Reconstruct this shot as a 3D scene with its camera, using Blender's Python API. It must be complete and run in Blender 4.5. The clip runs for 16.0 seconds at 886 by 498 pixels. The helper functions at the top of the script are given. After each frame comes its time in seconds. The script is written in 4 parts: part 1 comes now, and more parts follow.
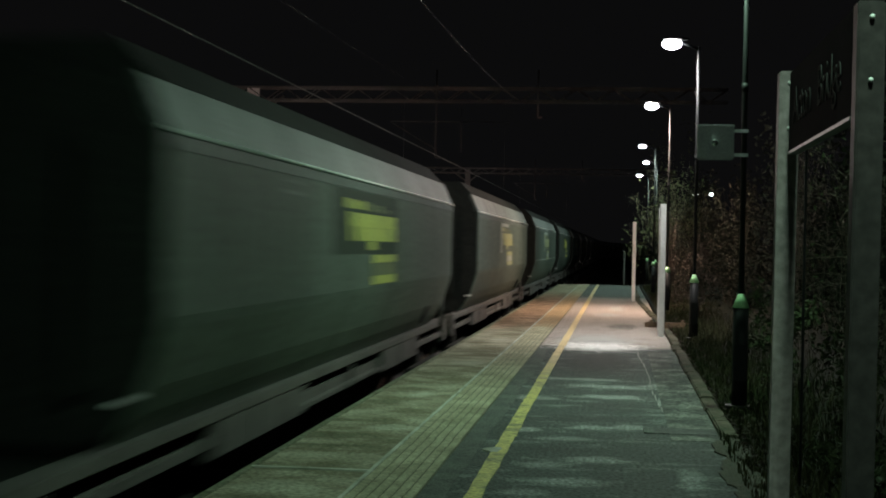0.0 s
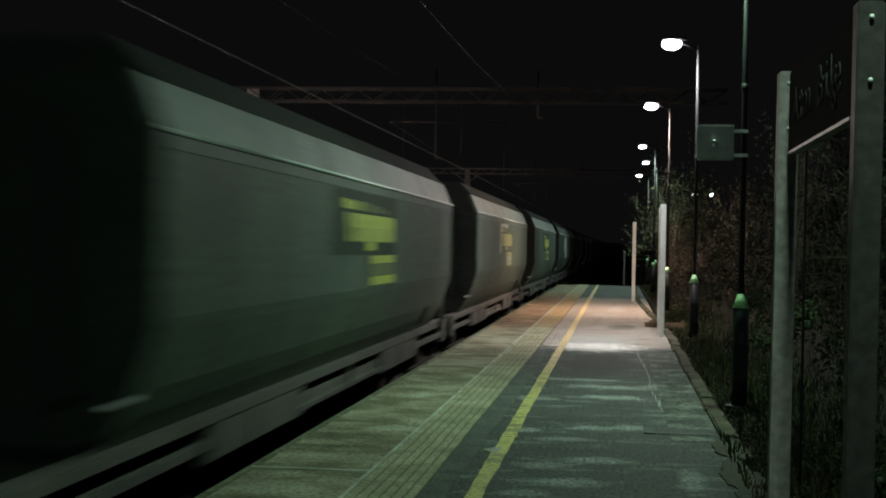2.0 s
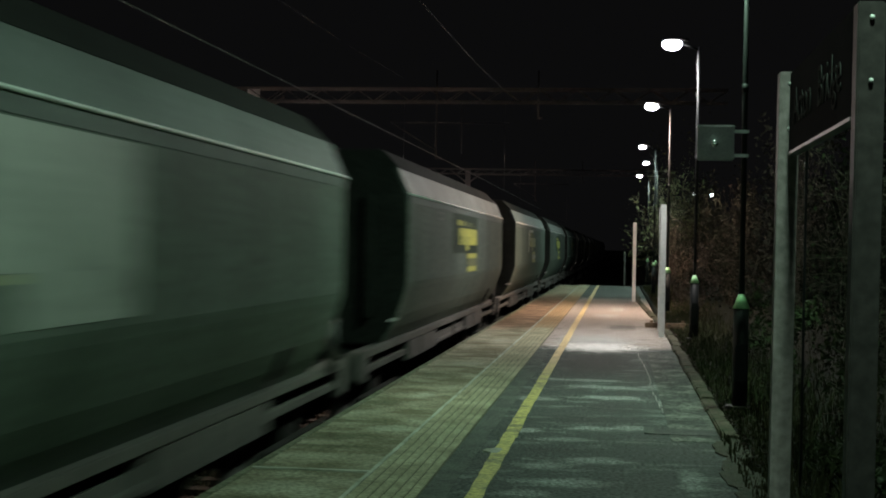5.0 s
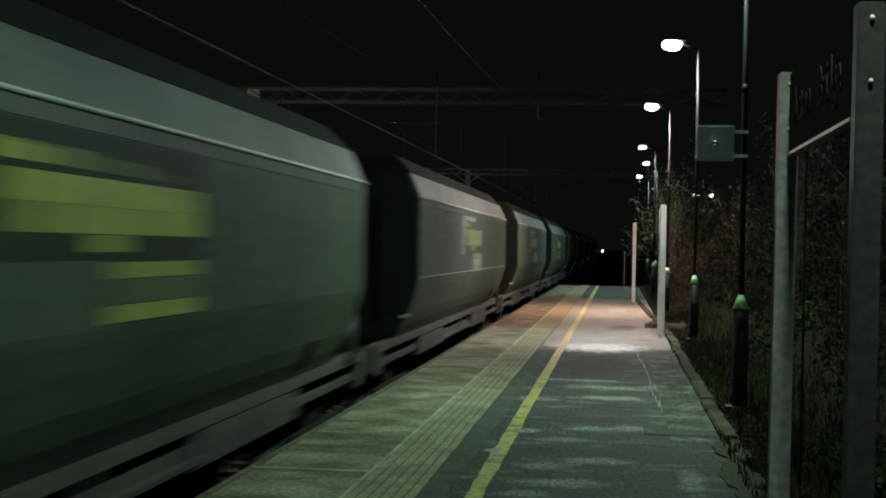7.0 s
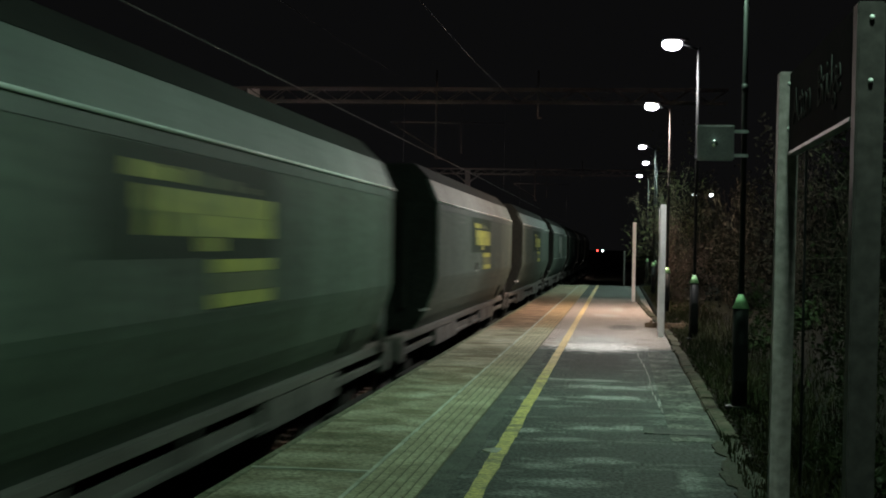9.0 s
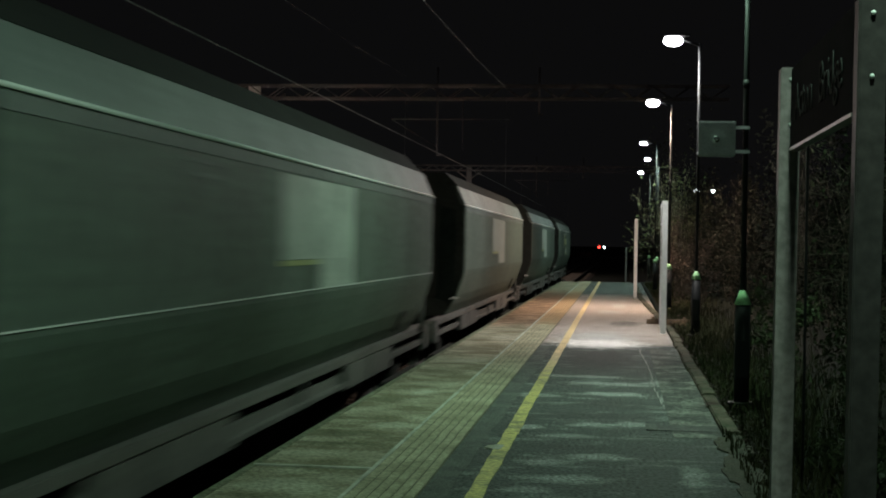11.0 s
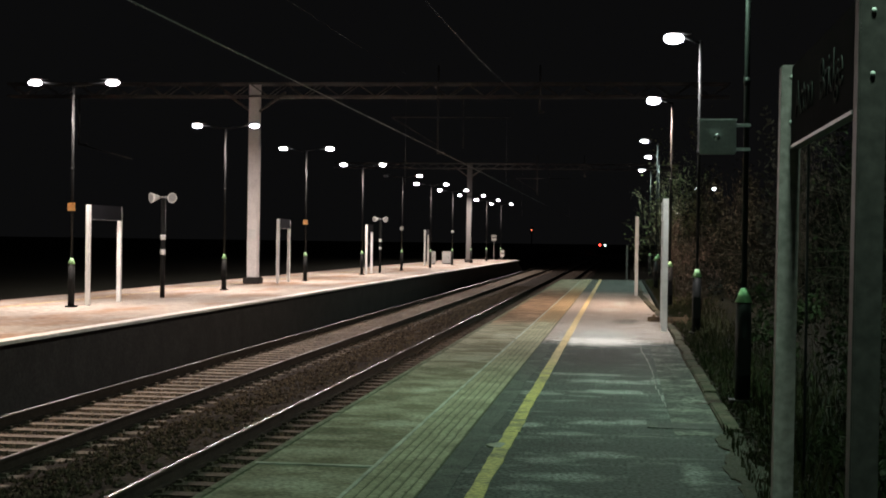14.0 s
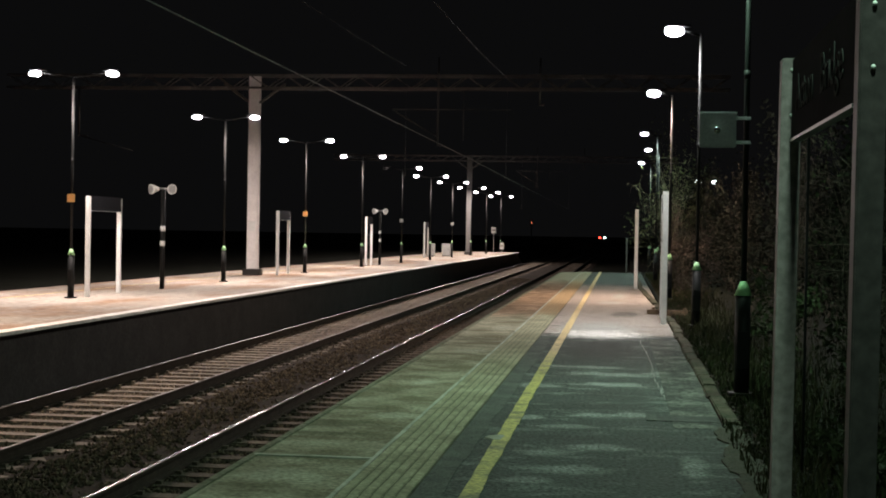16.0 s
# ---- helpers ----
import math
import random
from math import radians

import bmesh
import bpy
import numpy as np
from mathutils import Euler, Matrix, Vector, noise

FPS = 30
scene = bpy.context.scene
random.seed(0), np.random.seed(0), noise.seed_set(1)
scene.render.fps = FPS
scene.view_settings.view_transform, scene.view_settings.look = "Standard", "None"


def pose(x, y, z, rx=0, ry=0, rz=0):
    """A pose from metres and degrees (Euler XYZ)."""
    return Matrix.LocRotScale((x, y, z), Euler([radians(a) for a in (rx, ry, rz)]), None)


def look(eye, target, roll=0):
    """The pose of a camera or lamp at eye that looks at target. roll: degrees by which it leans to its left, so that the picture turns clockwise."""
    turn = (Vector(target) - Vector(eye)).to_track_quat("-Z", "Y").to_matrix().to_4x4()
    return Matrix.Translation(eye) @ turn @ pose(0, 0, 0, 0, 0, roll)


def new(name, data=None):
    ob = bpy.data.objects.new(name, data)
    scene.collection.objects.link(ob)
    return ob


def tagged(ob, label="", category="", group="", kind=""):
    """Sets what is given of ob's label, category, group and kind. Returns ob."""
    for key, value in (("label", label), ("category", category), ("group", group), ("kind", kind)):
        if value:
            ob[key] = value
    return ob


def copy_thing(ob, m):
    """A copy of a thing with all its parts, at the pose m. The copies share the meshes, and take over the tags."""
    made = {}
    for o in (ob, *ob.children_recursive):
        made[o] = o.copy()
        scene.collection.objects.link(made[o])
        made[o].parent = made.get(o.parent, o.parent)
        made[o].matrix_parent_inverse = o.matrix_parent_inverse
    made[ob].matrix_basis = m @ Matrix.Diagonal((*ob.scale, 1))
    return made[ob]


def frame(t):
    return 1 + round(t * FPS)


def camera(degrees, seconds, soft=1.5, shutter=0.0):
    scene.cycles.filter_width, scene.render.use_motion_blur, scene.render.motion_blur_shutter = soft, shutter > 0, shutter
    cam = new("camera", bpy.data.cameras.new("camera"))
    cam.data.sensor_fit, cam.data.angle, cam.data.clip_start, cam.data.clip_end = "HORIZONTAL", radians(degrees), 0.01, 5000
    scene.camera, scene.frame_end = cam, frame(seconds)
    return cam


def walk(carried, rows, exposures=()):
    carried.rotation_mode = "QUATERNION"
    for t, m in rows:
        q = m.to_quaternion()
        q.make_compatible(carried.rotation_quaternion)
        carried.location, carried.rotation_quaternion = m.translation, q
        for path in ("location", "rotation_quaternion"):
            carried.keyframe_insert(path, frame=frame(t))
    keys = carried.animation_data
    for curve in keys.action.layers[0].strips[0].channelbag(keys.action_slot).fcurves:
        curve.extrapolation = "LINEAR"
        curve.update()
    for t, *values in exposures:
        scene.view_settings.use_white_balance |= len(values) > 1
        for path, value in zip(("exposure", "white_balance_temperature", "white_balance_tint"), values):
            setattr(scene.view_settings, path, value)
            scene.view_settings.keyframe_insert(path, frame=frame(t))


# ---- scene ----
EYE = (0.0, 0.0, 1.44)


def aim(yaw, pitch, roll):
    """Camera pose at the eye: yaw to the left of the track, pitch up, roll, in degrees."""
    a, b = radians(yaw), radians(pitch)
    to = Vector(EYE) + Vector((-math.sin(a) * math.cos(b), math.cos(a) * math.cos(b), math.sin(b))) * 50
    return look(EYE, to, roll)


cam = camera(34.82, 16.0, soft=1.9, shutter=0.8)
walk(cam, [(t, aim(a, b, c)) for t, a, b, c in (
    (0.0, 7.1000, -0.1364, 1.0812), (0.5, 7.1058, -0.1346, 0.9902), (1.0, 7.0927, -0.1491, 1.0239),
    (1.5, 7.0749, -0.1455, 1.0683), (2.0, 7.0967, -0.1144, 1.0157), (2.5, 7.0968, -0.1092, 0.9992),
    (3.0, 7.1042, -0.1144, 1.0399), (3.5, 7.1044, -0.1070, 1.0271), (4.0, 7.0876, -0.1134, 1.0345),
    (6.5, 7.1609, -0.0813, 1.0185), (7.0, 7.1042, -0.0934, 1.0557), (7.5, 7.0944, -0.0840, 1.0046),
    (8.0, 7.1243, -0.1112, 1.0120), (8.5, 7.0973, -0.0785, 1.0036), (9.0, 7.1010, -0.1089, 1.0657),
    (11.5, 7.1732, -0.3202, 0.8824), (12.0, 7.1865, -0.4421, 0.9237), (12.5, 7.2028, -0.5096, 0.8926),
    (13.0, 7.2387, -0.4623, 0.8309), (13.5, 7.2025, -0.3203, 0.8038), (14.0, 7.2005, -0.3091, 0.7935),
    (14.5, 7.2007, -0.2844, 0.8000), (15.0, 7.1381, -0.4302, 1.0682), (15.5, 7.1206, -0.5654, 1.1181),
    (16.0, 7.1836, -0.6240, 0.9646))])

# ---- light ----
world = bpy.data.worlds.new("night_sky")
scene.world = world
world.use_nodes = True
world.node_tree.nodes["Background"].inputs[0].default_value = (0.6, 0.6, 0.63, 1)
world.node_tree.nodes["Background"].inputs[1].default_value = 0.0051
scene.view_settings.exposure = 0.12

GREENISH = (0.59, 1.0, 0.71)
COOL = (1.0, 0.98, 0.95)
WARM = (1.0, 0.77, 0.62)
PALE_GREEN = (0.76, 1.0, 0.88)
PINK = (1.0, 0.83, 0.76)
# near platform columns: distance along the platform, lamp colour, watts
NEAR_LAMPS = ((3.2, GREENISH, 120), (13.2, GREENISH, 140), (23.2, COOL, 235), (33.2, WARM, 440),
              (46.4, PALE_GREEN, 150), (54.9, PALE_GREEN, 150), (64.7, PALE_GREEN, 110))
FAR_LAMPS = (18.9, 28.9, 40.0, 50.0, 60.4, 70.6, 80.4, 89.8, 99.8, 109.8, 121.0)
FAR_WATTS = 300


def lamp(name, place, colour, watts, size=0.3):
    data = bpy.data.lights.new(name, "AREA")
    data.shape, data.size, data.energy, data.color = "DISK", size, watts, colour
    ob = new(name, data)
    ob.matrix_world = Matrix.Translation(place)
    return ob


# ---- materials ----
def material(name, colour, rough=0.6, metal=0.0, vary=0.25, scale=4.0, fine=40.0, bump=0.0, other=None, rough_vary=0.1,
             stretch=(1, 1, 1), edge=(0.35, 0.65), piece=0.0, gloss=0.5, island=0.0, still=False, band=None, stains=()):
    """A surface with variation at two scales: large patches towards `other`, fine grain, and relief.

    still: the pattern runs on from piece to piece. band: y0, y1, fade, colour, other of a stretch in another colour,
    lamp tint put in.
    stains: x, y, half width, half length, amount and colour of worn, dirty or lamp-brightened places with ragged edges."""
    m = bpy.data.materials.new(name)
    m.use_nodes = True
    nodes, links = m.node_tree.nodes, m.node_tree.links
    b = nodes["Principled BSDF"]
    other = other or tuple(c * (1 - vary) for c in colour)
    co = nodes.new("ShaderNodeTexCoord")
    geo = nodes.new("ShaderNodeNewGeometry")
    mp = nodes.new("ShaderNodeMapping")
    mp.inputs["Scale"].default_value = stretch
    if still:
        where = geo.outputs["Position"]
    else:
        shift = nodes.new("ShaderNodeVectorMath")
        shift.operation = "MULTIPLY_ADD"
        links.new(nodes.new("ShaderNodeObjectInfo").outputs["Random"], shift.inputs[0])
        shift.inputs[1].default_value = (17.0, 23.0, 11.0)
        links.new(co.outputs["Object"], shift.inputs[2])
        where = shift.outputs[0]
    links.new(where, mp.inputs[0])
    big = nodes.new("ShaderNodeTexNoise")
    big.inputs["Scale"].default_value, big.inputs["Detail"].default_value, big.inputs["Roughness"].default_value = scale, 8, 0.62
    links.new(mp.outputs[0], big.inputs["Vector"])
    ramp = nodes.new("ShaderNodeMapRange")
    ramp.inputs[1].default_value, ramp.inputs[2].default_value = edge
    links.new(big.outputs[0], ramp.inputs[0])
    mix = nodes.new("ShaderNodeMix")
    mix.data_type = "RGBA"
    mix.inputs[6].default_value, mix.inputs[7].default_value = (*colour, 1), (*other, 1)
    links.new(ramp.outputs[0], mix.inputs[0])
    small = nodes.new("ShaderNodeTexNoise")
    small.inputs["Scale"].default_value, small.inputs["Detail"].default_value = fine, 4
    links.new(where, small.inputs["Vector"])
    grain = nodes.new("ShaderNodeMapRange")
    grain.inputs[1].default_value, grain.inputs[2].default_value = 0.34, 0.66
    grain.inputs[3].default_value, grain.inputs[4].default_value = 1 - vary, 1 + vary
    links.new(small.outputs[0], grain.inputs[0])
    shade = mix.outputs[2]

    def blend(factor, under, over):
        k = nodes.new("ShaderNodeMix")
        k.data_type = "RGBA"
        links.new(factor, k.inputs[0])
        for socket, value in ((k.inputs[6], under), (k.inputs[7], over)):
            if isinstance(value, tuple):
                socket.default_value = (*value, 1)
            else:
                links.new(value, socket)
        return k.outputs[2]

    def sums(kind, a, b):
        k = nodes.new("ShaderNodeMath")
        k.operation = kind
        for socket, value in ((k.inputs[0], a), (k.inputs[1], b)):
            if isinstance(value, (int, float)):
                socket.default_value = value
            else:
                links.new(value, socket)
        return k.outputs[0]

    def ease(value, a, b, to0, to1):
        k = nodes.new("ShaderNodeMapRange")
        k.interpolation_type = "SMOOTHSTEP"
        for n, v in enumerate((a, b, to0, to1)):
            k.inputs[1 + n].default_value = v
        links.new(value, k.inputs[0])
        return k.outputs[0]

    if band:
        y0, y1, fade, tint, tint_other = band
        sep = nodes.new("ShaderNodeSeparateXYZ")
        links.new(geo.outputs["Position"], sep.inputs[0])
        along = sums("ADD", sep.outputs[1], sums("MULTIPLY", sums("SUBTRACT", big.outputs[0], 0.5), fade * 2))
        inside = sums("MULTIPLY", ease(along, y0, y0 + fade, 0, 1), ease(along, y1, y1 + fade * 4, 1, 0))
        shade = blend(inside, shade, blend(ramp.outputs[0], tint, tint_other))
    if stains:
        rag = nodes.new("ShaderNodeTexNoise")
        rag.inputs["Scale"].default_value, rag.inputs["Detail"].default_value, rag.inputs["Roughness"].default_value = 5.0, 6, 0.7
        links.new(where, rag.inputs["Vector"])
        ragged = sums("MULTIPLY", sums("SUBTRACT", rag.outputs[0], 0.5), 2.6)
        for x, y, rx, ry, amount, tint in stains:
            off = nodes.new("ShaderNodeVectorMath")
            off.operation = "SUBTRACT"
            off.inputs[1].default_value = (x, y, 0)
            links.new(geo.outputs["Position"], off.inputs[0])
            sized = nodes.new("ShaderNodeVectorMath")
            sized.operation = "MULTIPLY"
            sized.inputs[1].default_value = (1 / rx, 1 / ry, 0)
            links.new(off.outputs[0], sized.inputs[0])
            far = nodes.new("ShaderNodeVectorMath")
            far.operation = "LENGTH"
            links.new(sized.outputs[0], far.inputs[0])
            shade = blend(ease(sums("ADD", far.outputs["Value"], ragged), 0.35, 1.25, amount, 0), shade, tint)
    mul = nodes.new("ShaderNodeVectorMath")
    mul.operation = "SCALE"
    links.new(shade, mul.inputs[0])
    links.new(grain.outputs[0], mul.inputs["Scale"])
    last = mul
    if piece:
        info = nodes.new("ShaderNodeObjectInfo")
        pr = nodes.new("ShaderNodeMapRange")
        pr.inputs[3].default_value, pr.inputs[4].default_value = 1 - piece, 1 + piece
        links.new(info.outputs["Random"], pr.inputs[0])
        last = nodes.new("ShaderNodeVectorMath")
        last.operation = "SCALE"
        links.new(mul.outputs[0], last.inputs[0])
        links.new(pr.outputs[0], last.inputs["Scale"])
    if island:
        pr = nodes.new("ShaderNodeMapRange")
        pr.inputs[3].default_value, pr.inputs[4].default_value = 1 - island, 1 + island
        links.new(geo.outputs["Random Per Island"], pr.inputs[0])
        was, last = last, nodes.new("ShaderNodeVectorMath")
        last.operation = "SCALE"
        links.new(was.outputs[0], last.inputs[0])
        links.new(pr.outputs[0], last.inputs["Scale"])
    links.new(last.outputs[0], b.inputs["Base Color"])
    rr = nodes.new("ShaderNodeMapRange")
    rr.inputs[3].default_value, rr.inputs[4].default_value = max(0.02, rough - rough_vary), min(1, rough + rough_vary)
    links.new(big.outputs[0], rr.inputs[0])
    links.new(rr.outputs[0], b.inputs["Roughness"])
    b.inputs["Metallic"].default_value = metal
    b.inputs["Specular IOR Level"].default_value = gloss
    if bump:
        bp = nodes.new("ShaderNodeBump")
        bp.inputs["Strength"].default_value, bp.inputs["Distance"].default_value = bump, 0.02
        links.new(small.outputs[0], bp.inputs["Height"])
        links.new(bp.outputs[0], b.inputs["Normal"])
    return m


def glow(name, colour, strength):
    m = bpy.data.materials.new(name)
    m.use_nodes = True
    b = m.node_tree.nodes["Principled BSDF"]
    b.inputs["Base Color"].default_value = (*colour, 1)
    b.inputs["Emission Color"].default_value = (*colour, 1)
    b.inputs["Emission Strength"].default_value = strength
    return m


# worn, dirty and lamp-brightened places on the near platform: x, y, half width, half length, amount, colour
WORN_AND_LIT, BARE_AND_LIT, DARK_TAR = (0.41, 0.44, 0.42), (0.92, 0.9, 0.87), (0.045, 0.05, 0.047)
LICHEN, MOSS_STAIN = (0.5, 0.5, 0.4), (0.075, 0.075, 0.038)
ASPHALT_MARKS = (
    (-0.25, 17.96, 0.57, 1.80, 0.80, DARK_TAR),
    (-0.21, 11.91, 0.57, 0.39, 0.60, DARK_TAR),
    (-0.02, 12.89, 0.46, 0.37, 0.55, DARK_TAR),
    (-0.37, 10.09, 0.36, 0.17, 0.50, DARK_TAR),
    # pale ground by the lamp at 23.2, its glow put into these two
    (-0.36, 22.12, 0.66, 1.91, 0.55, WORN_AND_LIT),
    (-0.26, 20.87, 0.68, 0.97, 0.95, BARE_AND_LIT),
    (-0.34, 15.59, 0.52, 0.17, 0.50, WORN_AND_LIT),
    (-0.09, 14.83, 0.50, 0.24, 0.60, WORN_AND_LIT),
    (-0.05, 13.82, 0.38, 0.21, 0.60, WORN_AND_LIT),
    (0.50, 15.07, 0.24, 0.37, 0.50, WORN_AND_LIT),
    (0.46, 13.51, 0.07, 0.45, 0.60, WORN_AND_LIT),
    (-0.75, 13.52, 0.21, 0.20, 0.45, WORN_AND_LIT),
    (-0.22, 11.41, 0.20, 0.18, 0.55, WORN_AND_LIT),
    (-0.40, 10.69, 0.27, 0.13, 0.40, WORN_AND_LIT),
    (0.12, 11.50, 0.20, 0.22, 0.50, WORN_AND_LIT),
    (-0.68, 11.18, 0.11, 0.14, 0.50, WORN_AND_LIT),
    (-0.13, 9.68, 0.27, 0.16, 0.45, WORN_AND_LIT),
    (-0.46, 9.40, 0.20, 0.17, 0.40, WORN_AND_LIT),
    (-0.28, 8.71, 0.21, 0.17, 0.40, WORN_AND_LIT),
    (-0.53, 8.28, 0.15, 0.15, 0.35, WORN_AND_LIT),
    (0.48, 8.93, 0.09, 0.55, 0.40, WORN_AND_LIT),
    (0.85, 13.14, 0.07, 0.95, 0.40, WORN_AND_LIT),
    (-0.02, 34.23, 0.19, 1.62, 0.50, WORN_AND_LIT),
    (0.08, 26.33, 0.31, 0.96, 0.55, DARK_TAR),
    (-0.21, 30.91, 0.30, 0.79, 0.50, WORN_AND_LIT),
)
COPING_STAINS = (
    (-1.86, 13.51, 0.13, 0.36, 0.60, LICHEN),
    (-2.08, 12.79, 0.30, 0.23, 0.50, MOSS_STAIN),
    (-2.08, 10.42, 0.31, 0.28, 0.60, MOSS_STAIN),
    (-2.14, 9.91, 0.31, 0.11, 0.70, MOSS_STAIN),
    (-2.09, 11.41, 0.27, 0.15, 0.50, MOSS_STAIN),
    (-1.74, 11.01, 0.20, 0.21, 0.50, LICHEN),
    (-1.83, 17.25, 0.27, 0.33, 0.50, LICHEN),
    (-1.99, 15.77, 0.31, 0.28, 0.50, MOSS_STAIN),
    (-1.47, 17.54, 0.07, 0.69, 0.70, LICHEN),
    (-1.96, 8.16, 0.29, 0.27, 0.35, LICHEN),
    (-1.97, 7.78, 0.31, 0.09, 0.40, MOSS_STAIN),
    (-1.98, 19.32, 0.26, 0.31, 0.50, MOSS_STAIN),
    (-1.71, 21.86, 0.34, 0.40, 0.45, LICHEN),
)
# band: paler stretch of surface, the warm lamp's light put into its tint
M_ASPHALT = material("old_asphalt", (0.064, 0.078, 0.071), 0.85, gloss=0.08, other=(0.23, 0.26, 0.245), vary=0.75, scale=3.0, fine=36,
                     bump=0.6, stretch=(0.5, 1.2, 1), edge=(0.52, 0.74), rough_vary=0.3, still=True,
                     band=(20.4, 40.0, 0.8, (0.35, 0.31, 0.275), (0.1, 0.086, 0.075)), stains=ASPHALT_MARKS)
M_ASPHALT_DARK = material("patched_asphalt", (0.078, 0.09, 0.083), 0.85, gloss=0.08, vary=0.45, scale=3, fine=70, bump=0.5, still=True, other=(0.13, 0.145, 0.13))
M_ASPHALT_BACK = material("patchy_back_asphalt", (0.07, 0.078, 0.07), 0.85, gloss=0.08, other=(0.21, 0.22, 0.195), vary=0.6, scale=2.6, fine=30, bump=0.6, edge=(0.46, 0.66))
M_NOSING = material("worn_nosing", (0.21, 0.22, 0.16), 0.85, other=(0.12, 0.125, 0.08), vary=0.35, scale=2.5, fine=25, gloss=0.1, piece=0.1, still=True)
M_CRACK = material("filled_crack", (0.36, 0.37, 0.35), 0.8, other=(0.1, 0.105, 0.1), vary=0.3, scale=4, fine=30, still=True)
M_COVER = material("worn_service_cover", (0.082, 0.095, 0.087), 0.8, other=(0.05, 0.058, 0.053), vary=0.4, scale=6, fine=40, gloss=0.15)
# band: browner stretch, in part the warm lamp's colour put into the stone
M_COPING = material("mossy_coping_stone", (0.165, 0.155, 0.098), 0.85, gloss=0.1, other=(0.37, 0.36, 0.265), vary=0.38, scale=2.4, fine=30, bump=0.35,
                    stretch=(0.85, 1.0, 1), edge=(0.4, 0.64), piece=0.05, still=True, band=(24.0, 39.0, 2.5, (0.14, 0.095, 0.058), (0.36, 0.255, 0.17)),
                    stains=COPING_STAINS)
M_MOSS = material("moss_and_soil", (0.035, 0.042, 0.022), 0.95, other=(0.06, 0.055, 0.035), vary=0.4, scale=9, fine=50, bump=1.0)
M_TIMBER = material("old_edging_timber", (0.17, 0.11, 0.06), 0.8, other=(0.1, 0.065, 0.04), vary=0.3, scale=4, fine=30, bump=0.4)
# tile base between the ribs, darker than the ribs
M_TACTILE_GROOVE = material("dark_tactile_grooves", (0.13, 0.13, 0.08), 0.9, vary=0.3, scale=4, fine=40)
# band: ochre stretch, the warm lamp's colour partly put into the tiles
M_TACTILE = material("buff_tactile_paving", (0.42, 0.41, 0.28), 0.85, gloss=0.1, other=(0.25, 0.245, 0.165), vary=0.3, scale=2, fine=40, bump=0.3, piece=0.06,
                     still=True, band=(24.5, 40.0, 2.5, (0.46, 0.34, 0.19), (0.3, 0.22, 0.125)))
M_MORTAR = material("pale_mortar", (0.5, 0.52, 0.44), 0.8, other=(0.25, 0.27, 0.2), vary=0.2, scale=2.5, fine=40)
# band: cream-orange far part, lamp colour put into the paint
M_YELLOW = material("worn_lamp_tinted_yellow", (0.47, 0.42, 0.1), 0.7, other=(0.15, 0.15, 0.065), vary=0.45, scale=4.5, fine=32, bump=0.3, edge=(0.46, 0.66), still=True,
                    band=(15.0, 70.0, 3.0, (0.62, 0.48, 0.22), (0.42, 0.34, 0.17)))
M_KERB = material("mossy_kerb_stone", (0.1, 0.085, 0.062), 0.9, gloss=0.08, other=(0.04, 0.05, 0.03), vary=0.3, scale=4, fine=30, bump=0.5, piece=0.2)
M_WALL = material("sooty_brick_wall", (0.035, 0.032, 0.03), 0.9, vary=0.3, scale=2, fine=20, bump=0.4)
M_FAR_TOP = material("far_platform_asphalt", (0.4, 0.36, 0.31), 0.85, gloss=0.15, other=(0.3, 0.185, 0.115), vary=0.25, scale=0.9, fine=9, bump=0.3,
                     stretch=(1, 0.3, 1), edge=(0.46, 0.66))
M_FAR_EDGE = material("white_edge_paint", (0.8, 0.79, 0.75), 0.6, vary=0.12, scale=1.5, fine=10, other=(0.6, 0.58, 0.54))
M_BALLAST = material("oily_ballast", (0.025, 0.02, 0.016), 0.95, other=(0.045, 0.036, 0.027), vary=0.6, scale=2.0, fine=30, bump=1.0, edge=(0.45, 0.75), gloss=0.1)
M_STONE = material("ballast_stone", (0.055, 0.045, 0.034), 0.95, other=(0.1, 0.078, 0.054), vary=0.4, scale=9, fine=40, bump=0.4, island=0.7, gloss=0.1, still=True)
M_STONE_PALE = material("pale_ballast_stone", (0.13, 0.102, 0.078), 0.95, other=(0.19, 0.148, 0.11), vary=0.35, scale=9, fine=40, island=0.6, gloss=0.1, still=True)
M_SLEEPER = material("concrete_sleeper", (0.19, 0.155, 0.12), 0.85, other=(0.12, 0.1, 0.078), vary=0.3, scale=3, fine=30, bump=0.4, piece=0.2)
# near track's sleepers, darker than those of the far track
M_SLEEPER_DARK = material("darker_concrete_sleeper", (0.11, 0.09, 0.07), 0.9, other=(0.06, 0.05, 0.04), vary=0.3, scale=3, fine=30, bump=0.4, piece=0.2, gloss=0.15)
M_RAIL_TOP = material("polished_rail_head", (0.85, 0.85, 0.86), 0.23, 1.0, vary=0.06, scale=1, fine=20, rough_vary=0.06)
# darker and rougher head for the far track's nearer rail
M_RAIL_DULL = material("duller_rail_head", (0.2, 0.17, 0.15), 0.5, 1.0, vary=0.2, scale=2, fine=20)
M_RAIL = material("rusty_rail", (0.034, 0.025, 0.018), 0.85, vary=0.3, scale=5, fine=30, bump=0.3, gloss=0.2)
M_GROUND = material("dark_earth", (0.014, 0.014, 0.011), 0.95, other=(0.01, 0.012, 0.008), vary=0.4, scale=0.8, fine=10, bump=0.8, gloss=0.05)
M_BLACK = material("black_enamel", (0.011, 0.012, 0.012), 0.55, gloss=0.13, vary=0.15, scale=3, fine=20)
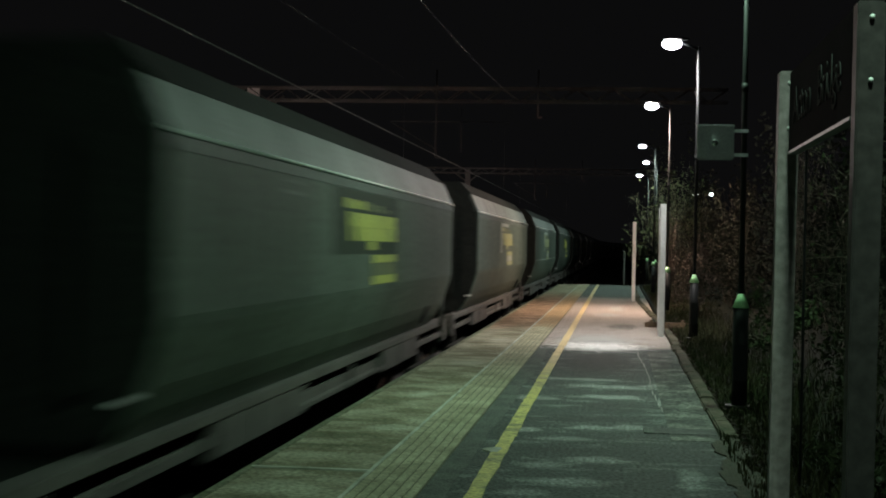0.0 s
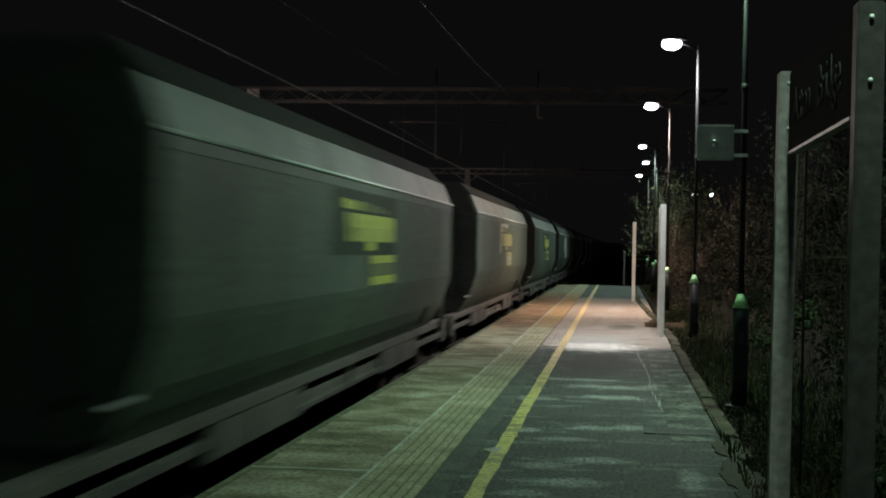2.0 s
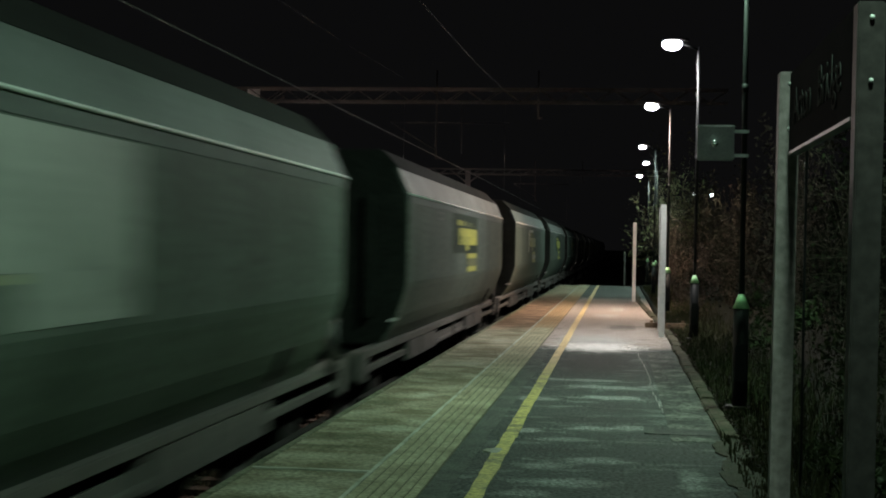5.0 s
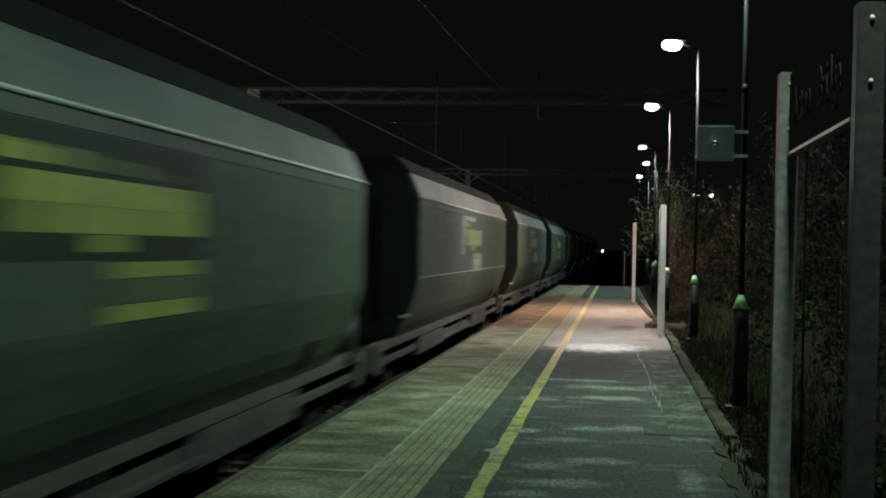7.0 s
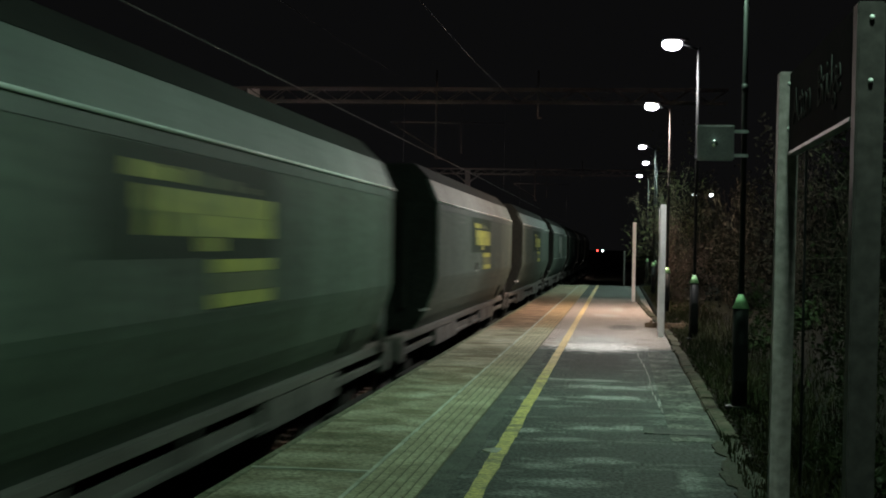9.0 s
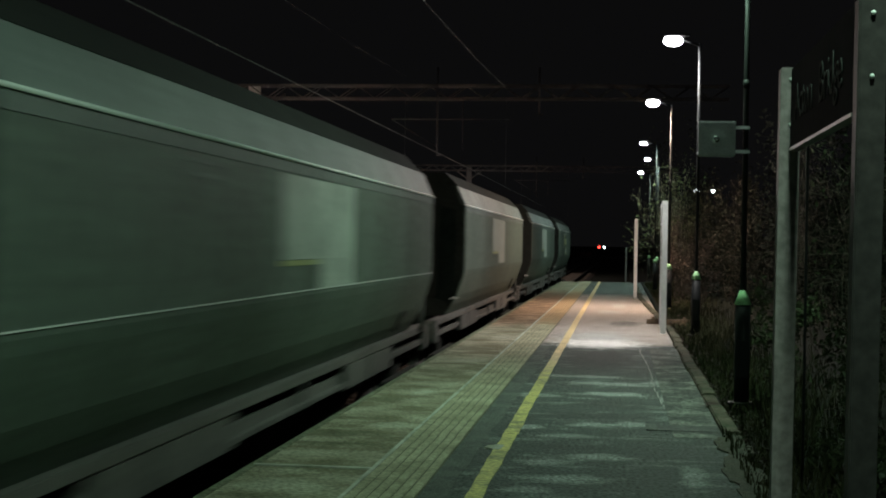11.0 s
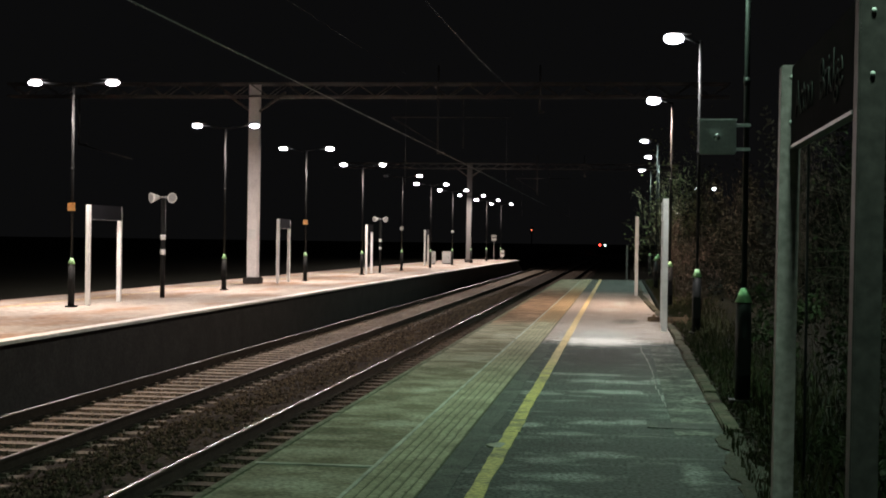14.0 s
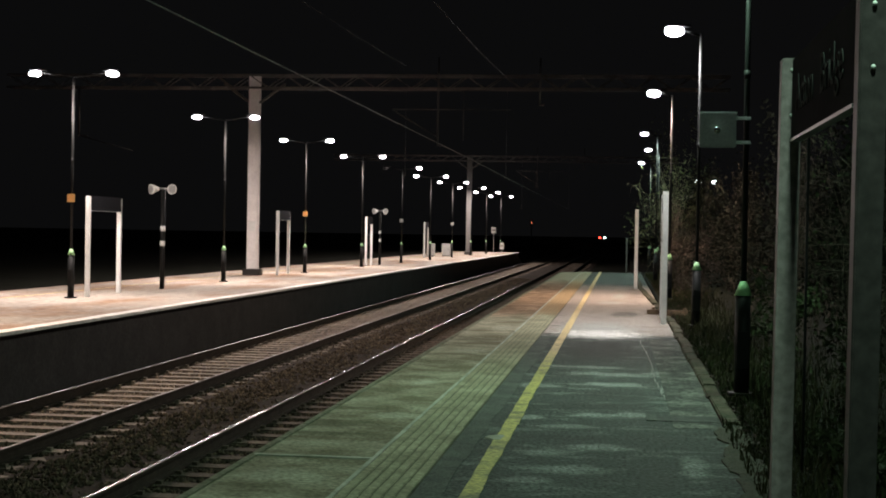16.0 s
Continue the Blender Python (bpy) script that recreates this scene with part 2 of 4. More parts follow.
M_GREY_METAL = material("galvanised_steel", (0.35, 0.36, 0.36), 0.4, 0.7, vary=0.12, scale=6, fine=40)
M_GREEN = material("green_paint_band", (0.38, 0.7, 0.35), 0.55, vary=0.2, scale=8, fine=40)
M_WHITE = material("white_painted_steel", (0.72, 0.73, 0.72), 0.45, vary=0.08, scale=2, fine=30, other=(0.6, 0.62, 0.6))
M_WHITE_DULL = material("grimy_white_post", (0.075, 0.076, 0.073), 0.5, vary=0.15, scale=3, fine=25, other=(0.045, 0.052, 0.045))
# one post paint in two copies: shaded for the near post, lit for the far
M_POST_SHADED = material("shaded_weathered_post", (0.05, 0.041, 0.042), 0.5, vary=0.3, scale=3, fine=25, other=(0.034, 0.029, 0.029), gloss=0.3, stretch=(1, 1, 0.3))
M_POST_LIT = material("lit_streaked_post", (0.3, 0.25, 0.25), 0.5, vary=0.25, scale=4, fine=25, other=(0.19, 0.165, 0.165), gloss=0.3, stretch=(1.5, 1, 0.2))
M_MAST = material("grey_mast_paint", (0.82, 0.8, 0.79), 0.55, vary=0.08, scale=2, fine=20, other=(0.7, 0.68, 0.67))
# mast paint again, darkened to stand for weaker light on the far mast
M_MAST_DIM = material("dim_lit_mast_paint", (0.1, 0.097, 0.094), 0.6, vary=0.1, scale=2, fine=20)
M_TRUSS = material("weathered_truss_steel", (0.1, 0.094, 0.09), 0.65, 0.3, vary=0.2, scale=3, fine=20)
M_WIRE = material("tarnished_wire", (0.2, 0.19, 0.18), 0.5, 0.5, vary=0.1)
M_SIGN = material("dark_sign_face", (0.012, 0.013, 0.016), 0.9, vary=0.1, scale=3, fine=30, gloss=0.04)
M_LETTER = material("pale_sign_lettering", (0.05, 0.05, 0.05), 0.8, vary=0.3, scale=5, fine=40, gloss=0.02)
M_ORANGE = material("orange_plate", (0.85, 0.47, 0.17), 0.5, vary=0.1)
M_WAGON = material("grimy_green_wagon_side", (0.057, 0.08, 0.064), 0.6, other=(0.12, 0.152, 0.128), vary=0.4, scale=1.5, fine=16, stretch=(1, 1.6, 0.3), bump=0.2, edge=(0.36, 0.72), gloss=0.16)
M_WAGON_GREEN = material("cleaner_dark_green_paint", (0.018, 0.036, 0.025), 0.6, other=(0.032, 0.052, 0.038), vary=0.3, scale=2.5, fine=20, edge=(0.4, 0.7), gloss=0.12)
# slope tilts up to the lamps; that extra light is put into the colour
M_WAGON_TOP = material("lightened_wagon_slope", (0.128, 0.154, 0.142), 0.6, other=(0.08, 0.098, 0.09), vary=0.3, scale=1.6, fine=20, stretch=(1, 1.6, 0.3), gloss=0.25)
# pale enough to stand for the ridge's lamp highlight; rubbing strips share it
M_RIDGE = material("ridge_highlight_paint", (0.75, 0.77, 0.74), 0.4, other=(0.5, 0.54, 0.52), vary=0.2, scale=1.5, fine=20)
# darker than the sides; ends, coaming and running gear share it
M_WAGON_DARK = material("dark_wagon_steel", (0.016, 0.0185, 0.016), 0.85, vary=0.3, scale=2, fine=20, gloss=0.15)
M_FRAME = material("dusty_underframe_steel", (0.13, 0.125, 0.115), 0.65, other=(0.07, 0.065, 0.06), vary=0.25, scale=1.8, fine=20, bump=0.2)
M_COAL = material("coal_load", (0.015, 0.015, 0.015), 0.6, vary=0.4, scale=6, fine=25, bump=1.0)
M_LOGO = material("faded_yellow_vinyl", (0.55, 0.54, 0.1), 0.55, other=(0.3, 0.32, 0.1), vary=0.25, scale=2.6, fine=14, edge=(0.4, 0.66))
M_LOGO_PALE = material("bleached_white_vinyl", (0.37, 0.41, 0.37), 0.5, other=(0.22, 0.245, 0.22), vary=0.2, scale=3, fine=20, edge=(0.45, 0.7))
M_LOGO_DIM = material("dirt_dulled_vinyl", (0.15, 0.17, 0.065), 0.6, other=(0.1, 0.12, 0.07), vary=0.2, scale=3, fine=20)
M_LOGO_MIXED = material("bleached_yellow_vinyl", (0.3, 0.32, 0.12), 0.5, other=(0.26, 0.29, 0.23), vary=0.2, scale=2, fine=20, edge=(0.45, 0.65))
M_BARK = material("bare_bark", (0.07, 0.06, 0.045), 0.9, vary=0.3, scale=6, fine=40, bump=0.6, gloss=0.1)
# bark again, paler: lamplight on the trees put into the colour
M_BARK_LIT = material("lit_bare_bark", (0.22, 0.2, 0.13), 0.9, vary=0.3, scale=6, fine=40, bump=0.6, gloss=0.2)
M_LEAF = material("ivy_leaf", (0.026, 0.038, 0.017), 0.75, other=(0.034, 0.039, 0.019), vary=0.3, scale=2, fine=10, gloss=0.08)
# ivy leaf again, lightened for the trees that stand under lamps
M_LEAF_LIT = material("lit_ivy_leaf", (0.065, 0.085, 0.036), 0.75, other=(0.09, 0.09, 0.048), vary=0.3, scale=2, fine=10, gloss=0.1)
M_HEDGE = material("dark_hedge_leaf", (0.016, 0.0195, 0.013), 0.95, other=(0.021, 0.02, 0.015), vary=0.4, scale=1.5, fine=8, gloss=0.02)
M_DEAD = material("dead_leaf", (0.055, 0.037, 0.024), 0.8, vary=0.3, scale=2, fine=10)
M_GRASS = material("rank_grass", (0.024, 0.033, 0.014), 0.85, other=(0.042, 0.038, 0.02), vary=0.3, scale=1.5, fine=10, gloss=0.05)
M_LENS = glow("lit_lamp_lens", (0.93, 0.92, 1.0), 60)
M_LENS_FAR = glow("lit_far_lens", (1.0, 0.94, 0.98), 60)
M_UNLIT = material("unlit_lens", (0.35, 0.35, 0.37), 0.25, vary=0.05)
M_BOX = material("dull_grey_box_paint", (0.36, 0.37, 0.37), 0.55, vary=0.12, scale=5, fine=40)
M_CHROME = material("shiny_lens", (0.8, 0.8, 0.8), 0.12, 1.0, vary=0.02, rough_vary=0.03)
M_CABINET = material("grey_cabinet_paint", (0.3, 0.31, 0.3), 0.5, vary=0.1, scale=3, fine=30)
M_LENS_DISTANT = glow("distant_lens", (0.9, 0.97, 1.0), 6)
M_RED = glow("red_signal_light", (1.0, 0.05, 0.035), 7)
M_CYAN = glow("white_signal_light", (0.75, 1.0, 0.95), 8)
M_RED_DIM = glow("dim_red_light", (1.0, 0.2, 0.1), 4)


# ---- building helpers ----
def mesh_of(name, bm, mat):
    me = bpy.data.meshes.new(name)
    bm.to_mesh(me)
    bm.free()
    for m in (mat if isinstance(mat, (list, tuple)) else [mat]):
        me.materials.append(m)
    return me


def part(name, bm, mat, parent, label="", at=None):
    ob = new(name, bm if isinstance(bm, bpy.types.Mesh) else mesh_of(name, bm, mat))
    ob.parent = parent
    if at is not None:
        ob.matrix_basis = at if isinstance(at, Matrix) else Matrix.Translation(at)
    return tagged(ob, label)


def thing(name, label, category, at=(0, 0, 0), group="", kind=""):
    ob = new(name)
    ob.matrix_basis = at if isinstance(at, Matrix) else Matrix.Translation(at)
    return tagged(ob, label, category, group, kind)


def structure(name, bm, mat, label, category):
    return tagged(new(name, mesh_of(name, bm, mat)), label, category, kind="structure")


def box(x0, x1, y0, y1, z0, z1, bevel=0.0, bm=None):
    own = bmesh.new()
    bmesh.ops.create_cube(own, size=1, matrix=Matrix.Translation(((x0 + x1) / 2, (y0 + y1) / 2, (z0 + z1) / 2)) @ Matrix.Diagonal((x1 - x0, y1 - y0, z1 - z0, 1)))
    if bevel:
        bmesh.ops.bevel(own, geom=own.edges[:], offset=bevel, segments=2, affect="EDGES")
    return join(bm, own)


def join(bm, own):
    if bm is None:
        return own
    me = bpy.data.meshes.new("t")
    own.to_mesh(me)
    own.free()
    bm.from_mesh(me)
    bpy.data.meshes.remove(me)
    return bm


def tube(a, b, r0, r1=None, seg=10, bm=None):
    """A round bar from a to b."""
    own = bmesh.new()
    a, b = Vector(a), Vector(b)
    d = b - a
    m = Matrix.Translation((a + b) / 2) @ d.to_track_quat("Z", "Y").to_matrix().to_4x4()
    bmesh.ops.create_cone(own, cap_ends=True, segments=seg, radius1=r0, radius2=r0 if r1 is None else r1, depth=d.length, matrix=m)
    for f in own.faces:
        f.smooth = len(f.verts) == 4
    return join(bm, own)


def ball(c, rx, ry, rz, seg=14, bm=None):
    own = bmesh.new()
    bmesh.ops.create_uvsphere(own, u_segments=seg, v_segments=8, radius=1, matrix=Matrix.Translation(c) @ Matrix.Diagonal((rx, ry, rz, 1)))
    for f in own.faces:
        f.smooth = True
    return join(bm, own)


def prism(outline, y0, y1, bm=None):
    """A closed outline of (x, z) drawn out along y."""
    own = bmesh.new()
    a = [own.verts.new((x, y0, z)) for x, z in outline]
    b = [own.verts.new((x, y1, z)) for x, z in outline]
    n = len(outline)
    for i in range(n):
        own.faces.new((a[i], a[(i + 1) % n], b[(i + 1) % n], b[i]))
    own.faces.new(a[::-1])
    own.faces.new(b)
    bmesh.ops.recalc_face_normals(own, faces=own.faces)
    return join(bm, own)


# ---- the large structure ----
RAIL_Z = -0.91
SLEEPER_GAP = 0.58
NEAR_TRACK, FAR_TRACK = -3.83, -7.20
EDGE, KERB, END = -2.33, 0.80, 56.5
FAR_EDGE, FAR_BACK, FAR_Z, FAR_END = -8.66, -14.3, -0.07, 121.0


def bend(y):
    """How far the line swings to the right at y."""
    return (y - 190) ** 2 / 2600 if y > 190 else 0.0


def build_ground():
    bm = bmesh.new()
    xs = [-2500, -300, -60, -25, -14.5, -14.35, -9.4, -8.8, -2.2, -1.8, 0.72, 0.88, 4, 12, 60, 300, 2500]
    zs = [-0.9, -0.6, -0.35, -0.25, -0.2, -1.2, -1.2, -1.16, -1.16, -1.2, -0.5, -0.04, 0.15, 0.5, 0.6, 0.6, 0.6]
    ys = [-2500, -440, -30, -6, 0, 10, 20, 30, 40, 50, 57, 60, 64, 80, 120, 190, 230, 270, 320, 400, 600, 2500]
    grid = []
    for y in ys:
        row = []
        for x, z in zip(xs, zs):
            zz = z
            if x > 0 and y > 60:
                zz = z - min(0.6, (y - 60) * 0.05)
            shift = bend(min(y, 600)) if -20 < x < 20 else 0
            row.append(bm.verts.new((x + shift, y, zz)))
        grid.append(row)
    for i in range(len(ys) - 1):
        for j in range(len(xs) - 1):
            bm.faces.new((grid[i][j], grid[i][j + 1], grid[i + 1][j + 1], grid[i + 1][j]))
    structure("ground", bm, M_GROUND, "dark earth ground beside the railway at night", "ground")


def strip(path, half, z0, z1, bm=None, mat=0):
    own = bmesh.new()
    rings = []
    for x, y in path:
        rings.append([own.verts.new(p) for p in ((x - half, y, z0), (x + half, y, z0), (x + half, y, z1), (x - half, y, z1))])
    for a, b in zip(rings, rings[1:]):
        for i in range(4):
            own.faces.new((a[i], a[(i + 1) % 4], b[(i + 1) % 4], b[i])).material_index = mat
    own.faces.new(rings[0][::-1])
    own.faces.new(rings[-1])
    bmesh.ops.recalc_face_normals(own, faces=own.faces)
    return join(bm, own)


TRACK_YS = [-440, -200, -14, 0, 20, 60, 100, 150, 190, 200, 215, 230, 245, 260, 280, 300, 330, 360, 400]


def build_track(centre, name, label, sleepers):
    track = thing(name, label, "railway track", kind="structure")
    for side in (-0.752, 0.752):
        path = [(centre + side + bend(y), y) for y in TRACK_YS]
        rail = part("rail", strip(path, 0.034, RAIL_Z - 0.035, RAIL_Z - 0.006), M_RAIL, track)
        part("rail_head", strip(path, 0.016, RAIL_Z - 0.006, RAIL_Z), M_RAIL_DULL if centre == FAR_TRACK and side > 0 else M_RAIL_TOP, rail,
             "duller steel rail head" if centre == FAR_TRACK and side > 0 else "polished steel rail head")
        web = strip(path, 0.01, RAIL_Z - 0.14, RAIL_Z - 0.035)
        strip(path, 0.07, RAIL_Z - 0.16, RAIL_Z - 0.14, web)
        part("rail_web", web, M_RAIL, rail)
    bm = box(-1.25, 1.25, -0.13, 0.13, -0.2, 0, 0.02)
    for s in (-0.752, 0.752):
        for e in (-0.11, 0.11):
            box(s + e - 0.03, s + e + 0.03, -0.035, 0.035, 0, 0.035, 0, bm)
    me = mesh_of("sleeper", bm, sleepers)
    y, n = -8.0, 0
    while y < 130:
        part("sleeper", me, None, track, at=(centre + random.uniform(-0.015, 0.015), y, RAIL_Z - 0.165))
        y += SLEEPER_GAP


def build_ballast():
    """The ballast bed and its loose stones."""
    rnd = np.random.default_rng(4)
    bm = bmesh.new()
    outline = [(-8.66, -1.14), (-8.3, -1.13), (-8.0, -1.10), (-7.2, -1.115), (-6.4, -1.105), (-5.9, -1.06), (-5.5, -1.04), (-5.1, -1.06), (-4.6, -1.10),
               (-3.83, -1.12), (-3.0, -1.10), (-2.5, -1.13), (-2.25, -1.14)]
    rows = []
    for y in [-440, -200, -60] + [-14 + i * 0.5 for i in range(330)] + [160, 190, 210, 230, 250, 270, 290, 310, 350, 400]:
        rows.append([bm.verts.new((x + bend(y), y, z + (rnd.normal(0, 0.014) if y < 152 else 0))) for x, z in outline])
    for a, b in zip(rows, rows[1:]):
        for i in range(len(outline) - 1):
            bm.faces.new((a[i], a[i + 1], b[i + 1], b[i]))
    structure("ballast", bm, M_BALLAST, "brown oily ballast bed between the platforms", "ballast")
    # loose stones, denser where the camera passes nearest
    base = np.array([(1, 0, 0), (-1, 0, 0), (0, 1, 0), (0, -1, 0), (0, 0, 1), (0, 0, -1)], float)
    tri = [(0, 2, 4), (2, 1, 4), (1, 3, 4), (3, 0, 4), (2, 0, 5), (1, 2, 5), (3, 1, 5), (0, 3, 5)]
    for x0, x1, count, mat, label in ((-8.5, -8.0, 1500, M_STONE, "loose brown ballast stones beside the island platform"),
                                      (-8.0, -6.45, 15000, M_STONE_PALE, "paler ballast stones between the sleepers of the far track"),
                                      (-6.45, -2.4, 62000, M_STONE, "dirty brown ballast stones between the tracks")):
        verts, faces = [], []
        for _ in range(count):
            y = 9 + 71 * rnd.random() ** 1.7
            x = rnd.uniform(x0, x1)
            hgt = float(np.interp(x, [p[0] for p in outline], [p[1] for p in outline])) + rnd.uniform(-0.005, 0.03)
            if min(abs(x - NEAR_TRACK), abs(x - FAR_TRACK)) < 1.28:
                if abs((y + 8.0 + SLEEPER_GAP / 2) % SLEEPER_GAP - SLEEPER_GAP / 2) < 0.14:
                    continue
                hgt = max(-1.098, hgt - 0.012) + rnd.uniform(-0.012, 0.014)
            r = rnd.uniform(0.014, 0.034)
            q = base * r * rnd.uniform(0.6, 1.3, 3) + rnd.normal(0, 0.004, (6, 3))
            a = rnd.uniform(0, 6.28)
            c, s = math.cos(a), math.sin(a)
            q = q @ np.array(((c, s, 0), (-s, c, 0), (0, 0, 1)))
            n = len(verts)
            verts.extend((q + (x, y, hgt)).tolist())
            faces.extend([(n + i, n + j, n + k) for i, j, k in tri])
        me = bpy.data.meshes.new("ballast_stones")
        me.from_pydata(verts, [], faces)
        me.materials.append(mat)
        tagged(new("ballast_stones", me), label, "ballast", kind="stuff")


def blob(x, y, rx, ry, z, seed):
    """A thin irregular patch lying on the ground."""
    rnd = random.Random(seed)
    bm = bmesh.new()
    n = 36
    ring = []
    for i in range(n):
        a = 2 * math.pi * i / n
        k = 1 + 0.16 * math.sin(3 * a + seed) + rnd.uniform(-0.13, 0.13)
        ring.append((x + rx * k * math.cos(a), y + ry * k * math.sin(a)))
    top = [bm.verts.new((p, q, z)) for p, q in ring]
    low = [bm.verts.new((p, q, z - 0.03)) for p, q in ring]
    bm.faces.new(top)
    bm.faces.new(low[::-1])
    for i in range(n):
        bm.faces.new((low[i], low[(i + 1) % n], top[(i + 1) % n], top[i]))
    return bm


def ragged_strip(x0, x1, y0, y1, z, seed, left=0.0, right=0.016, step=0.3):
    """A thin strip along y whose edges wander."""
    rnd = random.Random(seed)
    bm = bmesh.new()
    rows, on, off = [], 0.0, 0.0
    n = max(1, round((y1 - y0) / step))
    for k in range(n + 1):
        y = y0 + (y1 - y0) * k / n
        on = 0.75 * on + rnd.uniform(-left, left)
        off = 0.75 * off + rnd.uniform(-right, right)
        rows.append([bm.verts.new(q) for q in ((x0 + on, y, z - 0.02), (x0 + on, y, z), (x1 + off, y, z), (x1 + off, y, z - 0.02))])
    for a, b in zip(rows, rows[1:]):
        for i in range(3):
            bm.faces.new((a[i], b[i], b[i + 1], a[i + 1]))
    bmesh.ops.recalc_face_normals(bm, faces=bm.faces)
    return bm


def build_near_platform():
    plat = thing("platform_near", "old asphalt station platform with yellow line and tactile strip", "platform", kind="structure")
    part("asphalt", box(-1.12, KERB, -40, END, -0.3, 0), M_ASPHALT, plat, "dark damp asphalt with pale worn patches, lamplight put into some")
    part("patch", ragged_strip(-1.118, -0.955, -8, 20.2, 0.004, 6), M_ASPHALT_DARK, plat, "dark asphalt infill strip with a wavy edge")
    part("core", box(-2.2, -1.12, -40, END, -1.2, -0.08), M_WALL, plat)
    part("core_wall", box(-1.12, KERB, -40, END, -1.2, -0.3), M_WALL, plat)
    # repair strip along the back, with a pale edge and a service cover let into it
    part("repair_strip", box(0.42, KERB - 0.002, 10.8, 20.1, -0.05, 0.003), M_ASPHALT_BACK, plat, "patchy asphalt repair strip")
    x, y = 0.41, 12.6
    jag = random.Random(9)
    while y < 20.0:
        n = jag.uniform(0.25, 0.6)
        x += jag.uniform(-0.018, 0.018)
        part("pale_crack", box(x, x + jag.uniform(0.008, 0.018), y, y + n, -0.03, 0.0055), M_CRACK, plat, "pale filled crack")
        y += n
    cover = part("service_cover", box(0.22, 0.78, 11.16, 11.52, -0.03, 0.006, 0.002), M_COVER, plat, "pale rectangular service cover")
    part("cover_end", box(0.22, 0.30, 11.16, 11.52, -0.03, 0.009), M_ASPHALT_DARK, cover)
    part("blotch", blob(-0.86, 9.95, 0.06, 0.12, 0.0085, 5), M_MORTAR, plat, "pale paint blotch")
    # soil and moss creeping in where the kerb has gone
    for i, (x, y, rx, ry) in enumerate(((0.80, 6.6, 0.13, 0.7), (0.82, 8.0, 0.14, 0.8), (0.80, 9.3, 0.12, 0.6), (0.84, 10.5, 0.12, 0.6))):
        part("moss_patch", blob(x, y, rx, ry, 0.009 + 0.001 * i, 20 + i), M_MOSS, plat, "dark moss and soil patch")
    # yellow line, in worn lengths
    y = -7.0
    rnd = random.Random(5)
    part("mortar_strip", box(-1.553, -1.527, -8, END, -0.03, 0.007), M_MORTAR, plat, "pale mortar line along the tactile strip")
    y0 = -8.0
    while y0 < END - 1.3:
        part("nosing", box(EDGE - 0.008, EDGE + 0.045, y0, y0 + 1.21, -0.06, 0.008, 0.004), M_NOSING, plat, "paler worn platform nosing")
        y0 += 1.22
    part("mortar_joint", box(EDGE + 0.02, -1.55, 8.81, 8.865, -0.03, 0.009), M_MORTAR, plat)
    while y < END - 0.1:
        n = min(rnd.uniform(2.0, 4.0), END - y)
        worn = 0.005 if y < 12 else 0.003
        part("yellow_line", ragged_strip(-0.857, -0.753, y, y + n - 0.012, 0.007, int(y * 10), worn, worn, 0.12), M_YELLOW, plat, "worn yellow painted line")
        y += n
    return plat


def build_near_pieces(plat):
    """Coping slabs, tactile tiles and kerb stones, each its own piece."""
    rnd = random.Random(8)
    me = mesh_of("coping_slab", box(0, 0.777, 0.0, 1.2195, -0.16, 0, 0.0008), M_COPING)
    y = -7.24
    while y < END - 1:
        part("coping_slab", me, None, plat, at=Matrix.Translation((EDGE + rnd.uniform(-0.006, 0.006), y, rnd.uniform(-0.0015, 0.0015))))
        y += 1.22
    bm = box(0.001, 0.399, 0.0005, 0.3995, -0.06, 0, 0.0)
    for f in bm.faces:
        f.material_index = 1
    for i in range(6):
        x = 0.035 + i * 0.066
        prism([(x - 0.027, 0), (x - 0.024, 0.007), (x + 0.024, 0.007), (x + 0.027, 0)], 0.0005, 0.3995, bm)
    me = mesh_of("tactile_tile", bm, [M_TACTILE, M_TACTILE_GROOVE])
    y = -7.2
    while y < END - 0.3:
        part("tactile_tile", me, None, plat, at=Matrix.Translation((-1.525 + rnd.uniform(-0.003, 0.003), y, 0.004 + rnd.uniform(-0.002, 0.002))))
        y += 0.4
    me = mesh_of("kerb_stone", box(0, 0.13, 0.004, 0.916, -0.2, 0.045, 0.012), M_KERB)
    y = 11.0
    while y < END - 0.8:
        if not 25.5 < y < 27.2:
            part("kerb_stone", me, None, plat, at=pose(KERB - (0.0 if y < 24 else min(0.3, (y - 24) * 0.02)) + rnd.uniform(-0.02, 0.02), y, rnd.uniform(-0.02, 0.005), 0, 0, rnd.uniform(-0.5, 0.5)))
        y += 0.92


